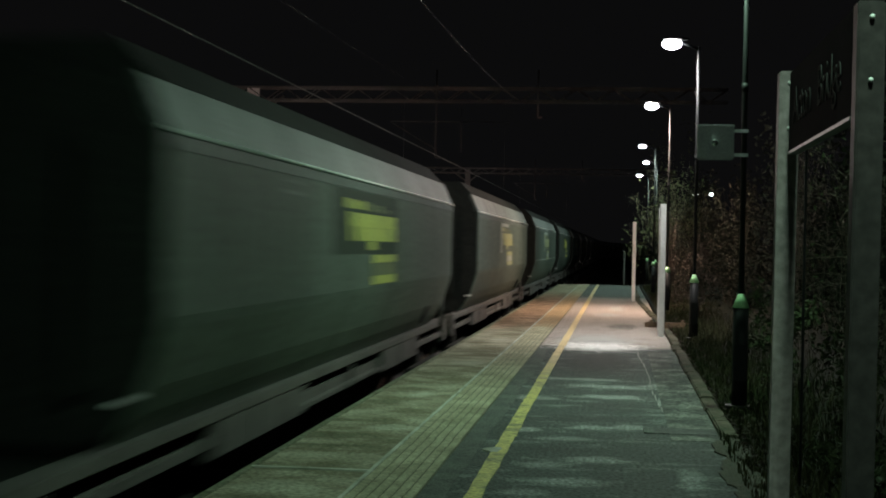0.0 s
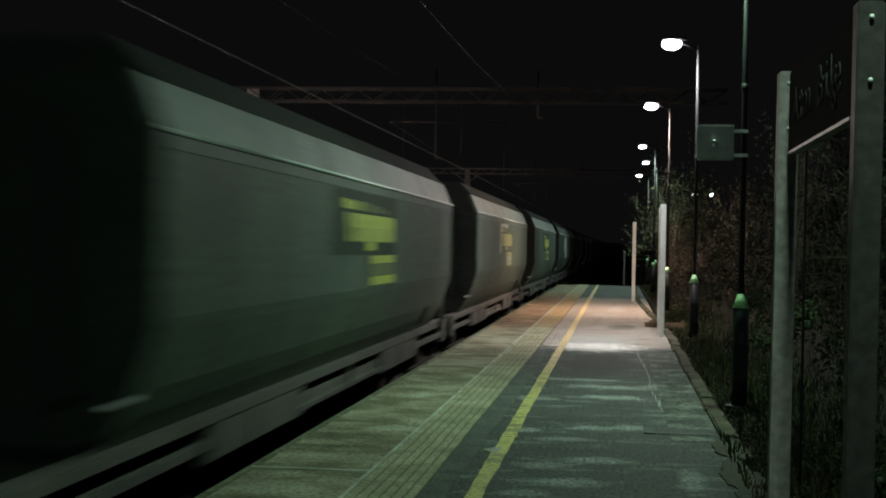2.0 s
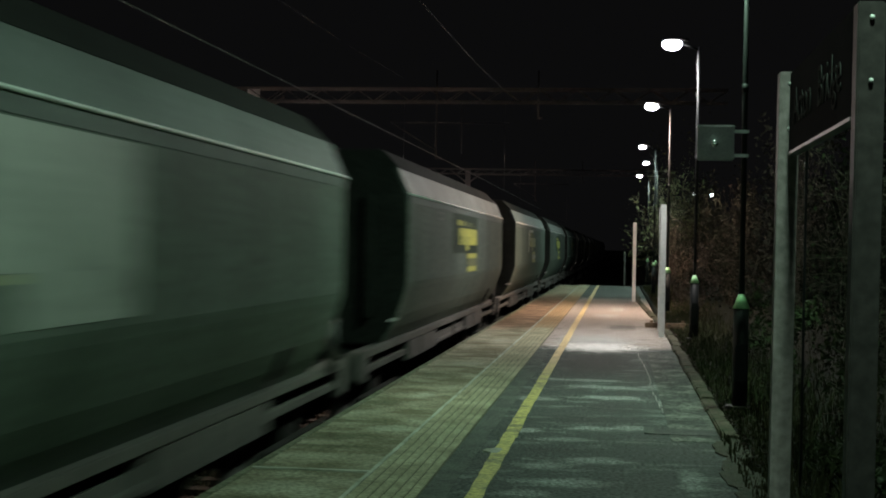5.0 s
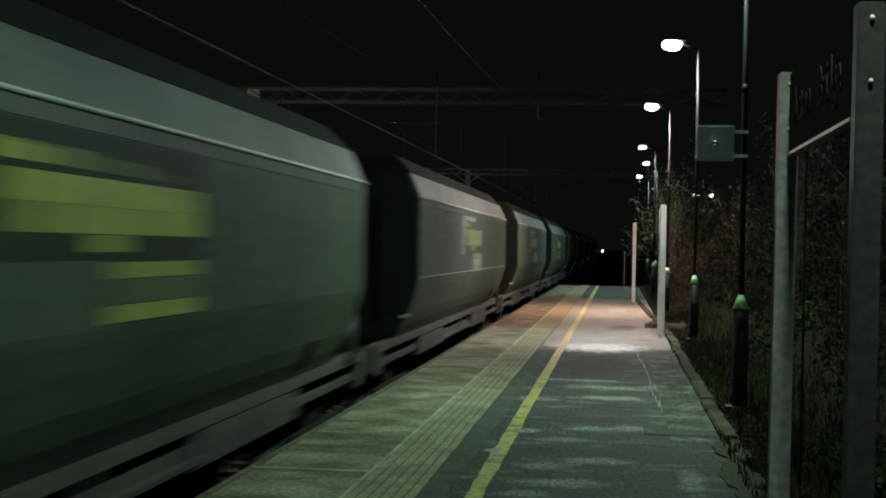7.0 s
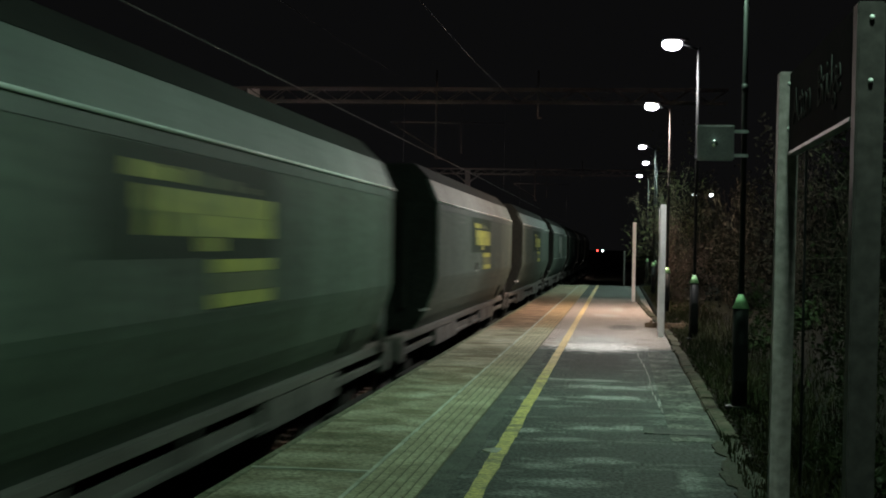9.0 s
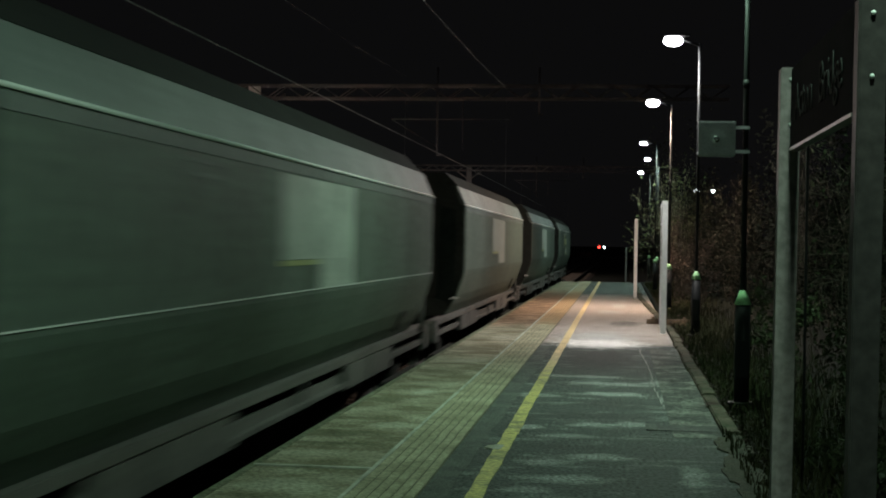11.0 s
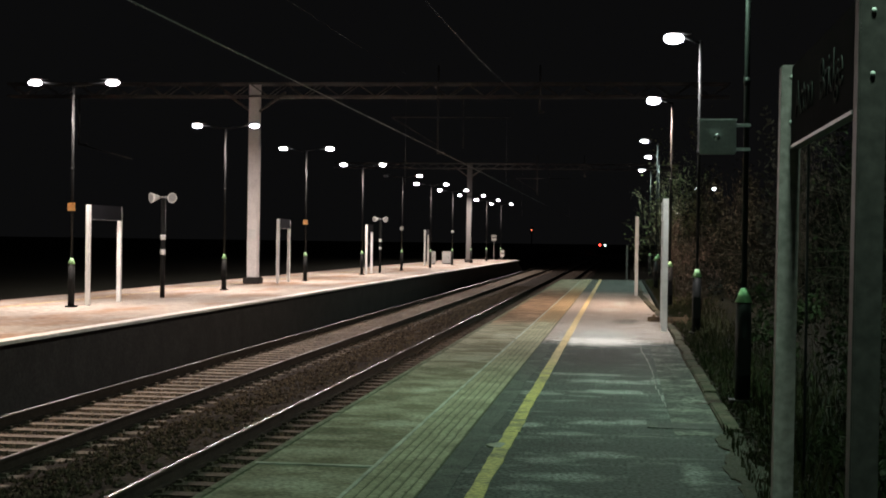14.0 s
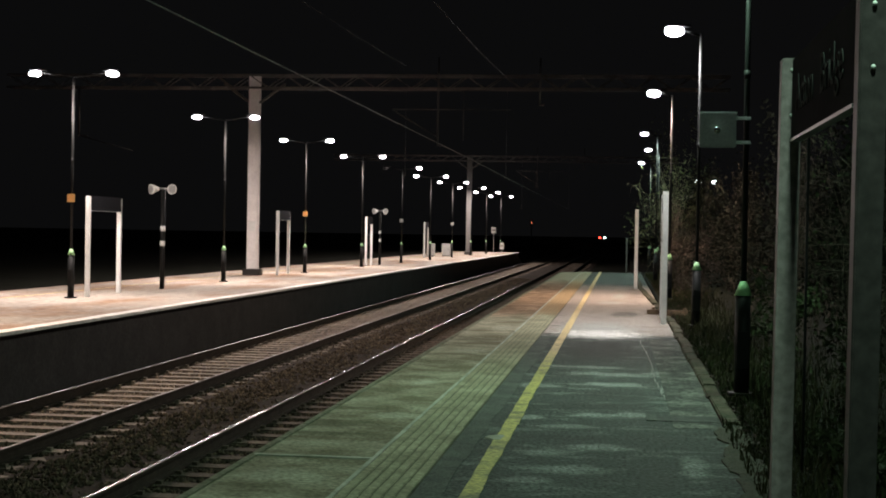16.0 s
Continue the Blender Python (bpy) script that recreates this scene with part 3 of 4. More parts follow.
def build_far_platform():
    plat = thing("platform_far", "brightly lit island platform with white edge", "platform", kind="structure")
    part("surface", box(FAR_BACK, FAR_EDGE - 0.27, -40, FAR_END, FAR_Z - 0.08, FAR_Z), M_FAR_TOP, plat, "pale asphalt lit by lamps")
    part("edge", box(FAR_EDGE - 0.27, FAR_EDGE, -40, FAR_END, FAR_Z - 0.05, FAR_Z + 0.004, 0.01), M_FAR_EDGE, plat, "white painted platform edge")
    part("wall", box(FAR_BACK, FAR_EDGE - 0.2, -40, FAR_END, -1.2, FAR_Z - 0.082), M_WALL, plat, "sooty dark platform wall")
    part("ramp", prism([(0, 0), (1, 0), (1, 1)], 0, 1), M_WALL, plat, at=Matrix(((0, 1, 0, 0), (0, 0, 1, 0), (1, 0, 0, 0), (0, 0, 0, 1))) and
         Matrix.Translation((FAR_BACK, FAR_END + 8, -1.2)) @ Matrix(((0, 5.4, 0, 0), (-8, 0, 0, 0), (0, 0, 1.1, 0), (0, 0, 0, 1))))
    line = box(-12.9, -12.82, -6, FAR_END, -0.1, FAR_Z + 0.004)
    part("yellow_line", line, M_YELLOW, plat, "yellow line on the further side")


# ---- things on the platforms ----
def lamp_column(base, heads, colour, watts, label, unlit=(), glowing=None, plate=None, size=1.0):
    """A black column with a fat base, a green band and one or two flat lanterns. heads: offsets across the platform."""
    x, y, z = base
    col = thing("lamp_column", label, "platform lamp", (x, y, z), "lamp columns on the platforms")
    bm = tube((0, 0, 0), (0, 0, 0.92), 0.07, seg=16)
    tube((0, 0, 0), (0, 0, 0.03), 0.13, seg=16, bm=bm)
    box(-0.055, 0.055, -0.078, -0.05, 0.25, 0.6, 0.01, bm)
    part("base", bm, M_BLACK, col)
    part("band", tube((0, 0, 0.92), (0, 0, 1.05), 0.08, 0.028, seg=16), M_GREEN, col, "pale green painted cone")
    bm = tube((0, 0, 1.04), (0, 0, 4.74), 0.026, 0.022, seg=12)
    tube((0, 0, 2.9), (0, 0, 2.98), 0.03, seg=12, bm=bm)
    part("pole", bm, M_BLACK, col)
    if plate:
        part("plate", box(-0.085, 0.085, -0.06, -0.045, 2.05, 2.22, 0.004), plate, col, "small square notice plate")
    for i, h in enumerate(heads):
        s = 1 if h > 0 else -1
        part("arm", tube((0, 0, 4.70), (h - s * 0.14, 0, 4.80), 0.02), M_BLACK, col)
        own = ball((h + s * -0.06, 0, 4.86), 0.23 * size, 0.12 * size, 0.03 * size)
        head = part("lantern", own, M_BLACK, col)
        # lenses of the nearer columns are larger, their bloom put into the shape
        flat = (0.15, 0.062) if glowing else (0.16, 0.09) if y < 40 else (0.125, 0.048)
        lens = M_UNLIT if i in unlit else glowing or M_LENS
        part("lens", ball((h, 0, 4.78), flat[0] * size, 0.13 * size, flat[1] * size), lens, head, "glowing white lamp lens" if i not in unlit else "dark unlit lens")
        if i not in unlit:
            lamp("lamp_light", (x + h, y, z + 4.68), colour, watts)
    return col


def sign_stand(posts, low, high, label, letters=None, post_mat=None, half=0.046, category="station sign", far_mat=None, post_label="white painted square post"):
    """Two square posts with a name board between them. posts: the two feet."""
    (x0, y0, z0), (x1, y1, z1) = posts
    s = thing("station_sign", label, category, (x0, y0, z0), "station name signs")
    for dx, dy, paint in ((0, 0, far_mat or post_mat), (x1 - x0, y1 - y0, post_mat)):
        post = part("post", box(dx - half, dx + half, dy - half, dy + half, 0, 2.2, 0.006), paint or M_WHITE, s, post_label)
        for zz in (low - 0.0 + 0.1, low + 0.29):
            own = ball((dx, dy - 0.048, zz - z0), 0.008, 0.006, 0.008, 8)
            part("bolt", own, M_WHITE, post, "bright bolt head")
    ya, yb = sorted((0, y1 - y0))
    part("board", box(-0.02 + (x1 - x0) / 2, 0.012 + (x1 - x0) / 2, ya + 0.05, yb - 0.05, low - z0, high - z0), M_SIGN, s, "dark name board")
    part("board_trim", box(-0.024 + (x1 - x0) / 2, 0.016 + (x1 - x0) / 2, ya + 0.05, yb - 0.05, low - 0.012 - z0, low - z0), M_GREY_METAL, s)
    if letters:
        for word, off in zip(letters.split(), (0.37, -0.34)):
            cu = bpy.data.curves.new("lettering", "FONT")
            cu.body, cu.size, cu.extrude, cu.align_x, cu.align_y = word, 0.21, 0.0015, "CENTER", "CENTER"
            ob = new("lettering_source", cu)
            me = bpy.data.meshes.new_from_object(ob.evaluated_get(bpy.context.evaluated_depsgraph_get()))
            bpy.data.objects.remove(ob)
            me.materials.append(M_LETTER)
            m = Matrix(((0, 0, -1, -0.024 + (x1 - x0) / 2), (-1, 0, 0, (ya + yb) / 2 + off), (0, 1, 0, (low + high) / 2 - z0), (0, 0, 0, 1)))
            part("lettering", me, None, s, "pale station name lettering", m)
    return s


def speaker_pole(x, y):
    p = thing("speaker_pole", "dark pole with two pale horn loudspeakers", "loudspeaker", (x, y, FAR_Z), "speaker poles")
    part("pole", tube((0, 0, 0), (0, 0, 2.5), 0.06), M_BLACK, p)
    for z in (1.08, 1.45):
        part("band", tube((0, 0, z), (0, 0, z + 0.13), 0.066), M_WHITE, p, "white reflective band")
    part("bracket", tube((-0.2, 0, 2.52), (0.2, 0, 2.52), 0.025), M_GREY_METAL, p)
    for s in (-1, 1):
        horn = part("horn", tube((s * 0.12, 0.03, 2.52), (s * 0.27, -0.14, 2.5), 0.04, 0.13, seg=16), M_WHITE, p, "pale grey horn")
        # flat grey disc stands for the shade inside the horn
        part("mouth", tube((s * 0.262, -0.131, 2.501), (s * 0.274, -0.1445, 2.4995), 0.085, 0.1, seg=16), M_BOX, horn, "grey disc painting the shade in the horn mouth")


def mast(x, y, top, paint):
    m = thing("catenary_mast", "pale grey steel column carrying the overhead gantry", "mast", (x, y, FAR_Z), "gantry masts")
    part("footing", box(-0.28, 0.28, -0.28, 0.28, 0, 0.22, 0.02), M_WALL, m, "dark concrete footing")
    bm = box(-0.17, 0.17, -0.16, -0.13, 0.2, top)
    box(-0.17, 0.17, 0.13, 0.16, 0.2, top, 0, bm)
    box(-0.02, 0.02, -0.13, 0.13, 0.2, top, 0, bm)
    part("column", bm, paint, m)
    if paint is M_MAST:
        part("plate", box(-0.13, 0.12, -0.172, -0.161, 1.5, 1.82), M_WHITE, m, "small white number plate")
    part("brace", tube((0.15, 0, top - 0.95), (1.05, 0, top - 0.3), 0.045), M_TRUSS, m)
    part("brace", tube((-0.15, 0, top - 0.95), (-1.05, 0, top - 0.3), 0.045), M_TRUSS, m)


def gantry(y, x0, x1, z0, z1):
    g = thing("overhead_gantry", "dark lattice steel gantry spanning the tracks", "gantry", (0, y, 0), "overhead gantries")
    for yy in (-0.22, 0.22):
        for z in (z0, z1):
            part("chord", box(x0, x1, yy - 0.035, yy + 0.035, z - 0.035, z + 0.035), M_TRUSS, g)
    n = int((x1 - x0) / 0.6)
    for yy in (-0.22, 0.22):
        for i in range(n):
            a, b = x0 + (x1 - x0) * i / n, x0 + (x1 - x0) * (i + 1) / n
            za, zb = (z0, z1) if i % 2 else (z1, z0)
            part("lacing_bar", tube((a, yy, za), (b, yy, zb), 0.018, seg=5), M_TRUSS, g)
    for x, low in ((-6.1, z0 - 1.85), (-2.73, z0 - 0.5)):
        part("dropper", tube((x, 0, low), (x, 0, z1 + 0.62), 0.032), M_TRUSS, g)
        part("dropper_foot", box(x - 0.02, x + 0.14, -0.03, 0.03, low - 0.04, low + 0.02), M_TRUSS, g)
    part("boom", tube((-7.65, 0, z0 - 0.68), (-3.65, 0, z0 - 0.68), 0.018), M_TRUSS, g)
    part("stay", tube((-7.65, 0, z0 - 0.68), (-6.1, 0, z0 - 1.6), 0.016), M_TRUSS, g)
    part("second_dropper", tube((-5.25, 0, z0 - 1.7), (-5.25, 0, z0), 0.016), M_TRUSS, g)
    for x in (-7.18, -3.81):
        part("hanger", tube((x, 0, 3.33), (x, 0, z0), 0.004, seg=5), M_WIRE, g)
    return g


def wire(name, points, r, label):
    w = thing(name, label, "overhead wire")
    bm = bmesh.new()
    rings = [[bm.verts.new((x + r * math.cos(k * 1.2566), y, z + r * math.sin(k * 1.2566))) for k in range(5)] for x, y, z in points]
    for a, b in zip(rings, rings[1:]):
        for k in range(5):
            bm.faces.new((a[k], a[(k + 1) % 5], b[(k + 1) % 5], b[k]))
    part("cable", bm, M_WIRE, w)


# ---- the coal train ----
PITCH = 16.95


def build_wagon():
    """One bogie hopper wagon: origin on the rail plane at its middle, length along y."""
    w = thing("hopper_wagon", "grimy green bogie coal hopper wagon with sloped upper sides", "railway wagon", group="wagons of the coal train")
    R = -RAIL_Z
    L = 6.53
    zb, zm, zc, zr, zt, zz = 0.30 + R, 0.62 + R, 0.98 + R, 2.037 + R, 2.337 + R, 2.56 + R
    # hopper body, tucked in towards its foot
    half = [(1.09, zb), (1.2, zb + 0.16), (1.285, zm), (1.355, zc - 0.16), (1.395, zc - 0.03), (1.41, zc + 0.04), (1.41, zr)]
    shell = [(-x, z) for x, z in reversed(half)] + half
    part("body", prism(shell, -L, L), M_WAGON, w, "grimy dark green body sides")
    inner = [(x * 0.985, z) for x, z in shell]
    for s in (-1, 1):
        part("upper_slope", prism([(s * 1.41, zr + 0.002), (s * 1.28, zt), (s * 1.22, zt), (s * 1.34, zr + 0.002)], -L, L), M_WAGON_TOP, w, "sloped upper side, lamplight put into its pale colour")
        part("ridge", tube((s * 1.413, -L, zr + 0.004), (s * 1.413, L, zr + 0.004), 0.013, seg=10), M_RIDGE, w, "ridge strip, lamp highlight put into its pale paint")
        part("top_rail", box(*sorted((s * 1.40, s * 1.4145)), -L, L, zr - 0.095, zr - 0.02, 0.002), M_WAGON_TOP, w, "paler rail along the top of the side")
        part("rim", prism([(s * 1.285, zt), (s * 1.06, zz), (s * 1.0, zz), (s * 1.22, zt)], -L + 0.15, L - 0.15), M_WAGON_DARK, w, "dark steel top coaming")
        part("end_coaming", prism([(-1.28, zt), (-1.04, zz), (1.04, zz), (1.28, zt)], *sorted((s * (L - 0.2), s * (L - 0.12)))), M_WAGON_DARK, w)
        part("end_wall", prism([(-1.39, zr), (-1.265, zt), (1.265, zt), (1.39, zr)], *sorted((s * L, s * (L - 0.06)))), M_WAGON_DARK, w)
        part("end_plate", prism(inner, *sorted((s * L, s * (L + 0.02)))), M_WAGON_DARK, w, "dark end plate")
        for x in (-0.95, -0.32, 0.32, 0.95):
            part("end_rib", box(x - 0.045, x + 0.045, *sorted((s * (L + 0.02), s * (L + 0.12))), zb + 0.3, zr, 0.01), M_WAGON_DARK, w)
        part("access_slot", prism([(s * 1.19, zb + 0.1), (s * 1.2, zb + 0.09), (s * 1.3, zb + 0.32), (s * 1.29, zb + 0.33)], L - 1.7, L - 1.45), M_WAGON_DARK, w, "dark slot in the lower side")
        # lever beside the near end
        part("brake_lever", box(*sorted((s * 1.22, s * 1.33)), -L - 0.26, -L - 0.2, zm - 0.04, zm - 0.015, 0.006), M_WHITE, w, "pale painted lever")
    part("coal", box(-1.2, 1.2, -L + 0.1, L - 0.1, zr, zt - 0.03), M_COAL, w, "black coal load")
    # unseen discharge chutes below the hopper, also added to block far lamp light, and small side panels
    for yy in (-2.6, 0.0, 2.6):
        part("discharge_chute", prism([(-0.95, 0.9), (0.95, 0.9), (0.75, 0.28), (-0.75, 0.28)], yy - 1.25, yy + 1.25), M_WAGON_DARK, w, "black discharge chute")
    for s in (-1, 1):
        for z in (1.80, 1.88):
            part("data_panel", box(*sorted((s * 1.412, s * 1.4145)), -3.9, -3.3, z + R, z + 0.03 + R), M_WAGON_TOP, w, "small dusty data panel")
    # underframe
    part("frame", box(-0.95, 0.95, -8.0, 8.0, 0.0 + R, 0.22 + R), M_WAGON_DARK, w)
    for s in (-1, 1):
        side = part("sole_bar", box(*sorted((s * 1.0, s * 1.17)), -8.0, 8.0, 0.225 + R, 0.305 + R, 0.008), M_FRAME, w, "dusty steel sole bar")
        part("lower_flange", box(*sorted((s * 1.0, s * 1.16)), -4.6, 4.6, 0.0 + R, 0.045 + R, 0.006), M_FRAME, side)
        part("web", box(*sorted((s * 1.08, s * 1.11)), -2.3, 2.3, 0.045 + R, 0.135 + R), M_FRAME, side)
        for a, b in ((-8.0, -7.7), (-4.7, -2.0), (2.1, 4.9), (7.7, 8.0)):
            part("side_plate", box(*sorted((s * 1.06, s * 1.165)), a, b, -0.03 + R, 0.225 + R, 0.01), M_FRAME, side)
        for a, b in ((-7.7, -4.7), (4.9, 7.7)):
            part("step_bar", box(*sorted((s * 1.02, s * 1.13)), a, b, 0.04 + R, 0.115 + R, 0.008), M_FRAME, side)
        for yy in (-3.6, 0.2, 3.4):
            part("stiffener", box(*sorted((s * 1.15, s * 1.175)), yy - 0.03, yy + 0.03, 0.0 + R, 0.225 + R), M_FRAME, side)
    for e in (-1, 1):
        part("headstock", box(-1.15, 1.15, *sorted((e * 8.0, e * 8.12)), 0.0 + R, 0.28 + R, 0.01), M_FRAME, w)
        for x in (-0.86, 0.86):
            buf = part("buffer", tube((x, e * 8.12, 0.13 + R), (x, e * 8.38, 0.13 + R), 0.09), M_WAGON_DARK, w)
            part("buffer_head", tube((x, e * 8.38, 0.13 + R), (x, e * 8.42, 0.13 + R), 0.22, seg=16), M_WAGON_DARK, buf)
        bogie = part("bogie", box(-1.0, 1.0, e * 6.3 - 0.25, e * 6.3 + 0.25, 0.45, 0.85), M_WAGON_DARK, w)
        for s in (-1, 1):
            part("side_frame", box(*sorted((s * 0.98, s * 1.12)), e * 6.3 - 1.25, e * 6.3 + 1.25, 0.42, 0.68, 0.03), M_WAGON_DARK, bogie)
            for yy in (-0.95, 0.95):
                part("axle_box", box(*sorted((s * 1.0, s * 1.16)), e * 6.3 + yy - 0.14, e * 6.3 + yy + 0.14, 0.34, 0.62, 0.03), M_FRAME, bogie)
        for yy in (-0.95, 0.95):
            for s in (-1, 1):
                x = s * 0.77
                part("wheel", tube((x - 0.06, e * 6.3 + yy, 0.42), (x + 0.06, e * 6.3 + yy, 0.42), 0.42, seg=24), M_FRAME, bogie)
    rail = tube((1.2, 7.25, 0.25 + R), (1.2, 7.25, 0.72 + R), 0.022)
    tube((1.2, 7.25, 0.72 + R), (1.2, 7.05, 0.72 + R), 0.022, bm=rail)
    tube((1.2, 7.05, 0.25 + R), (1.2, 7.05, 0.72 + R), 0.022, bm=rail)
    part("handrail", rail, M_WHITE_DULL, w, "pale handrail hoop")
    return w


def bars(wagon, mat, rows, label):
    """Plain bars on both sides: rows of y0, y1, z0, z1 above the platform."""
    R = -RAIL_Z
    for s in (-1, 1):
        for y0, y1, z0, z1 in rows:
            part("marking", box(*sorted((s * 1.412, s * 1.4145)), y0, y1, z0 + R, z1 + R), mat, wagon, label)


def add_markings(wagon, style, rnd):
    d = rnd.uniform(-0.2, -0.05)
    if style == "white":
        bars(wagon, M_LOGO_PALE, ((-1.55 + d, 1.2 + d, 1.30, 1.93), (-0.25 + d, 1.2 + d, 1.06, 1.30)), "bleached pale panel on the side")
        bars(wagon, M_LOGO_MIXED, ((-1.56 + d, -0.27 + d, 1.255, 1.295),), "faded yellow strip under the pale panel")
        return
    main = M_LOGO if style == "yellow" else M_LOGO_MIXED
    if style == "yellow":
        for s in (-1, 1):
            for y0, y1, z0, z1 in ((-2.0, 1.5, 1.345, 1.935), (-0.05, 1.42, 1.03, 1.345)):
                part("backing", box(*sorted((s * 1.409, s * 1.4115)), y0 + d, y1 + d, z0 - RAIL_Z, z1 - RAIL_Z), M_WAGON_GREEN, wagon, "cleaner dark green patch behind the marking")
    bars(wagon, main, ((-0.98 + d, 1.38 + d, 1.6, 1.73), (-0.6 + d, 1.4 + d, 1.47, 1.598), (-0.95 + d, -0.7 + d, 1.47, 1.598),
                       (-1.3 + d, -1.08 + d, 1.6, 1.73), (-1.24 + d, -1.1 + d, 1.47, 1.598), (-1.45 + d, -1.1 + d, 1.765, 1.85),
                       (-1.02 + d, -0.84 + d, 1.765, 1.835), (-0.7 + d, -0.52 + d, 1.765, 1.85), (-0.25 + d, 0.15 + d, 1.385, 1.465)), "faded yellow block marking")
    bars(wagon, M_LOGO_DIM, ((-0.42 + d, -0.2 + d, 1.76, 1.85), (-0.1 + d, 0.12 + d, 1.76, 1.83), (0.25 + d, 0.5 + d, 1.76, 1.83), (0.75 + d, 0.95 + d, 1.76, 1.8)), "dirt-dulled block marking")
    bars(wagon, main, ((0.0 + d, 1.4 + d, 1.255, 1.335), (0.0 + d, 1.4 + d, 1.04, 1.125)), "lower faded yellow bar")
    bars(wagon, M_LOGO_DIM if style == "yellow" else M_LOGO_PALE, ((0.0 + d, 1.4 + d, 1.13, 1.25),), "dirt-dulled bar between the yellow ones")
    if style == "mixed":
        bars(wagon, M_LOGO_PALE, ((-1.7 + d, -1.42 + d, 1.32, 1.935), (-1.4 + d, 0.3 + d, 1.865, 1.935)), "bleached pale panel edge")


# ---- vegetation ----
def leafy(centre, spread, count, size, rnd, verts, faces):
    """Scatters small bent leaves in a lumpy cloud."""
    lumps = [np.array(centre) + rnd.normal(0, 1, 3) * np.array(spread) * 0.75 for _ in range(max(4, count // 90))]
    for _ in range(count):
        c = lumps[rnd.integers(len(lumps))] + rnd.normal(0, 1, 3) * np.array(spread) * 0.28
        u = rnd.normal(0, 1, 3)
        u /= np.linalg.norm(u)
        v = np.cross(u, rnd.normal(0, 1, 3))
        v /= np.linalg.norm(v) + 1e-6
        n = np.cross(u, v)
        k = size * rnd.uniform(0.6, 1.4)
        q = [c - u * k, c + v * k * 0.5 + n * k * 0.2, c + u * k, c - v * k * 0.5 + n * k * 0.2]
        i = len(verts)
        verts.extend([p.tolist() for p in q])
        faces.extend([(i, i + 1, i + 2), (i, i + 2, i + 3)])


def twigs(start, heading, length, radius, depth, rnd, bm):
    """A forking bare branch."""
    a = Vector(start)
    d = Vector(heading).normalized()
    for k in range(3):
        b = a + d * length / 3
        tube(a, b, radius * (1 - k * 0.2), radius * (0.8 - k * 0.2), seg=4, bm=bm)
        a = b
        d = (d + Vector(rnd.normal(0, 0.22, 3))).normalized()
        if depth > 0:
            for _ in range(1 if k < 2 else 2):
                e = (d + Vector(rnd.normal(0, 0.6, 3))).normalized()
                twigs(a, e, length * 0.62, radius * 0.55, depth - 1, rnd, bm)


def shrub(name, label, foot, height, spread, leaves, leaf_mat, seed, stems=4, leaf=0.035, depth=2, lean=(0, 0), crown_z=None, bark=None):
    rnd = np.random.default_rng(seed)
    s = thing(name, label, "shrub" if name == "shrub" else "tree", foot, "plants behind the platform")
    bm = bmesh.new()
    for _ in range(stems):
        h = (rnd.normal(lean[0], 0.25), rnd.normal(lean[1], 0.25), 1)
        own = bmesh.new()
        twigs((rnd.normal(0, 0.12), rnd.normal(0, 0.2), -0.1), h, height * rnd.uniform(0.6, 0.85), 0.008 + height * 0.003, depth, rnd, own)
        join(bm, own)
    top = max(v.co.z for v in bm.verts)
    reach = max(abs(v.co.x - lean[0] * v.co.z) for v in bm.verts)
    for v in bm.verts:
        k = height / top
        off = v.co.x - lean[0] * v.co.z
        v.co = Vector((lean[0] * v.co.z * k + off * spread * 1.5 / reach, v.co.y * spread * 1.9 / reach, v.co.z * k))
    part("trunk", bm, bark or M_BARK, s, "bare forking stems")
    if leaves:
        verts, faces = [], []
        cz = height * 0.6 if crown_z is None else crown_z
        leafy((lean[0] * height * 0.6, lean[1] * height * 0.6, cz), (spread, spread * 1.4, height * 0.28), leaves, leaf, rnd, verts, faces)
        me = bpy.data.meshes.new("crown")
        me.from_pydata(verts, [], faces)
        me.materials.append(leaf_mat)
        part("crown", me, None, s, "uneven crown of small leaves")
    return s


def hedge(x, y0, y1, height, seed, count):
    """A dark dense hedge of twigs and leaves."""
    rnd = np.random.default_rng(seed)
    h = thing("hedge", "dense dark hedge behind the platform", "hedge", (x, y0, 0), "plants behind the platform")
    verts, faces = [], []
    n = max(3, int((y1 - y0) / 1.6))
    for k in range(n):
        top = height * rnd.uniform(0.75, 1.15)
        c = (rnd.normal(0, 0.2), (k + 0.5) * (y1 - y0) / n, top * 0.5)
        leafy(c, (0.45, 1.0, top * 0.33), count // n, 0.045, rnd, verts, faces)
    me = bpy.data.meshes.new("foliage")
    me.from_pydata([v if v[2] > 0.02 else (v[0], v[1], 0.02) for v in verts], [], faces)
    me.materials.append(M_HEDGE)
    tagged(part("foliage", me, None, h), kind="stuff")
    bm = bmesh.new()
    for k in range(n * 2):
        own = bmesh.new()
        twigs((rnd.normal(0, 0.15), rnd.uniform(0, y1 - y0), -0.1), (rnd.normal(0, 0.2), rnd.normal(0, 0.25), 1), height * 0.55, 0.014, 2, rnd, own)
        join(bm, own)
    tagged(part("twig_tangle", bm, M_BARK, h), kind="stuff")


def bank_z(x):
    """Height of the ground behind the kerb."""
    return float(np.interp(x, (0.88, 4, 12), (-0.04, 0.15, 0.5)))


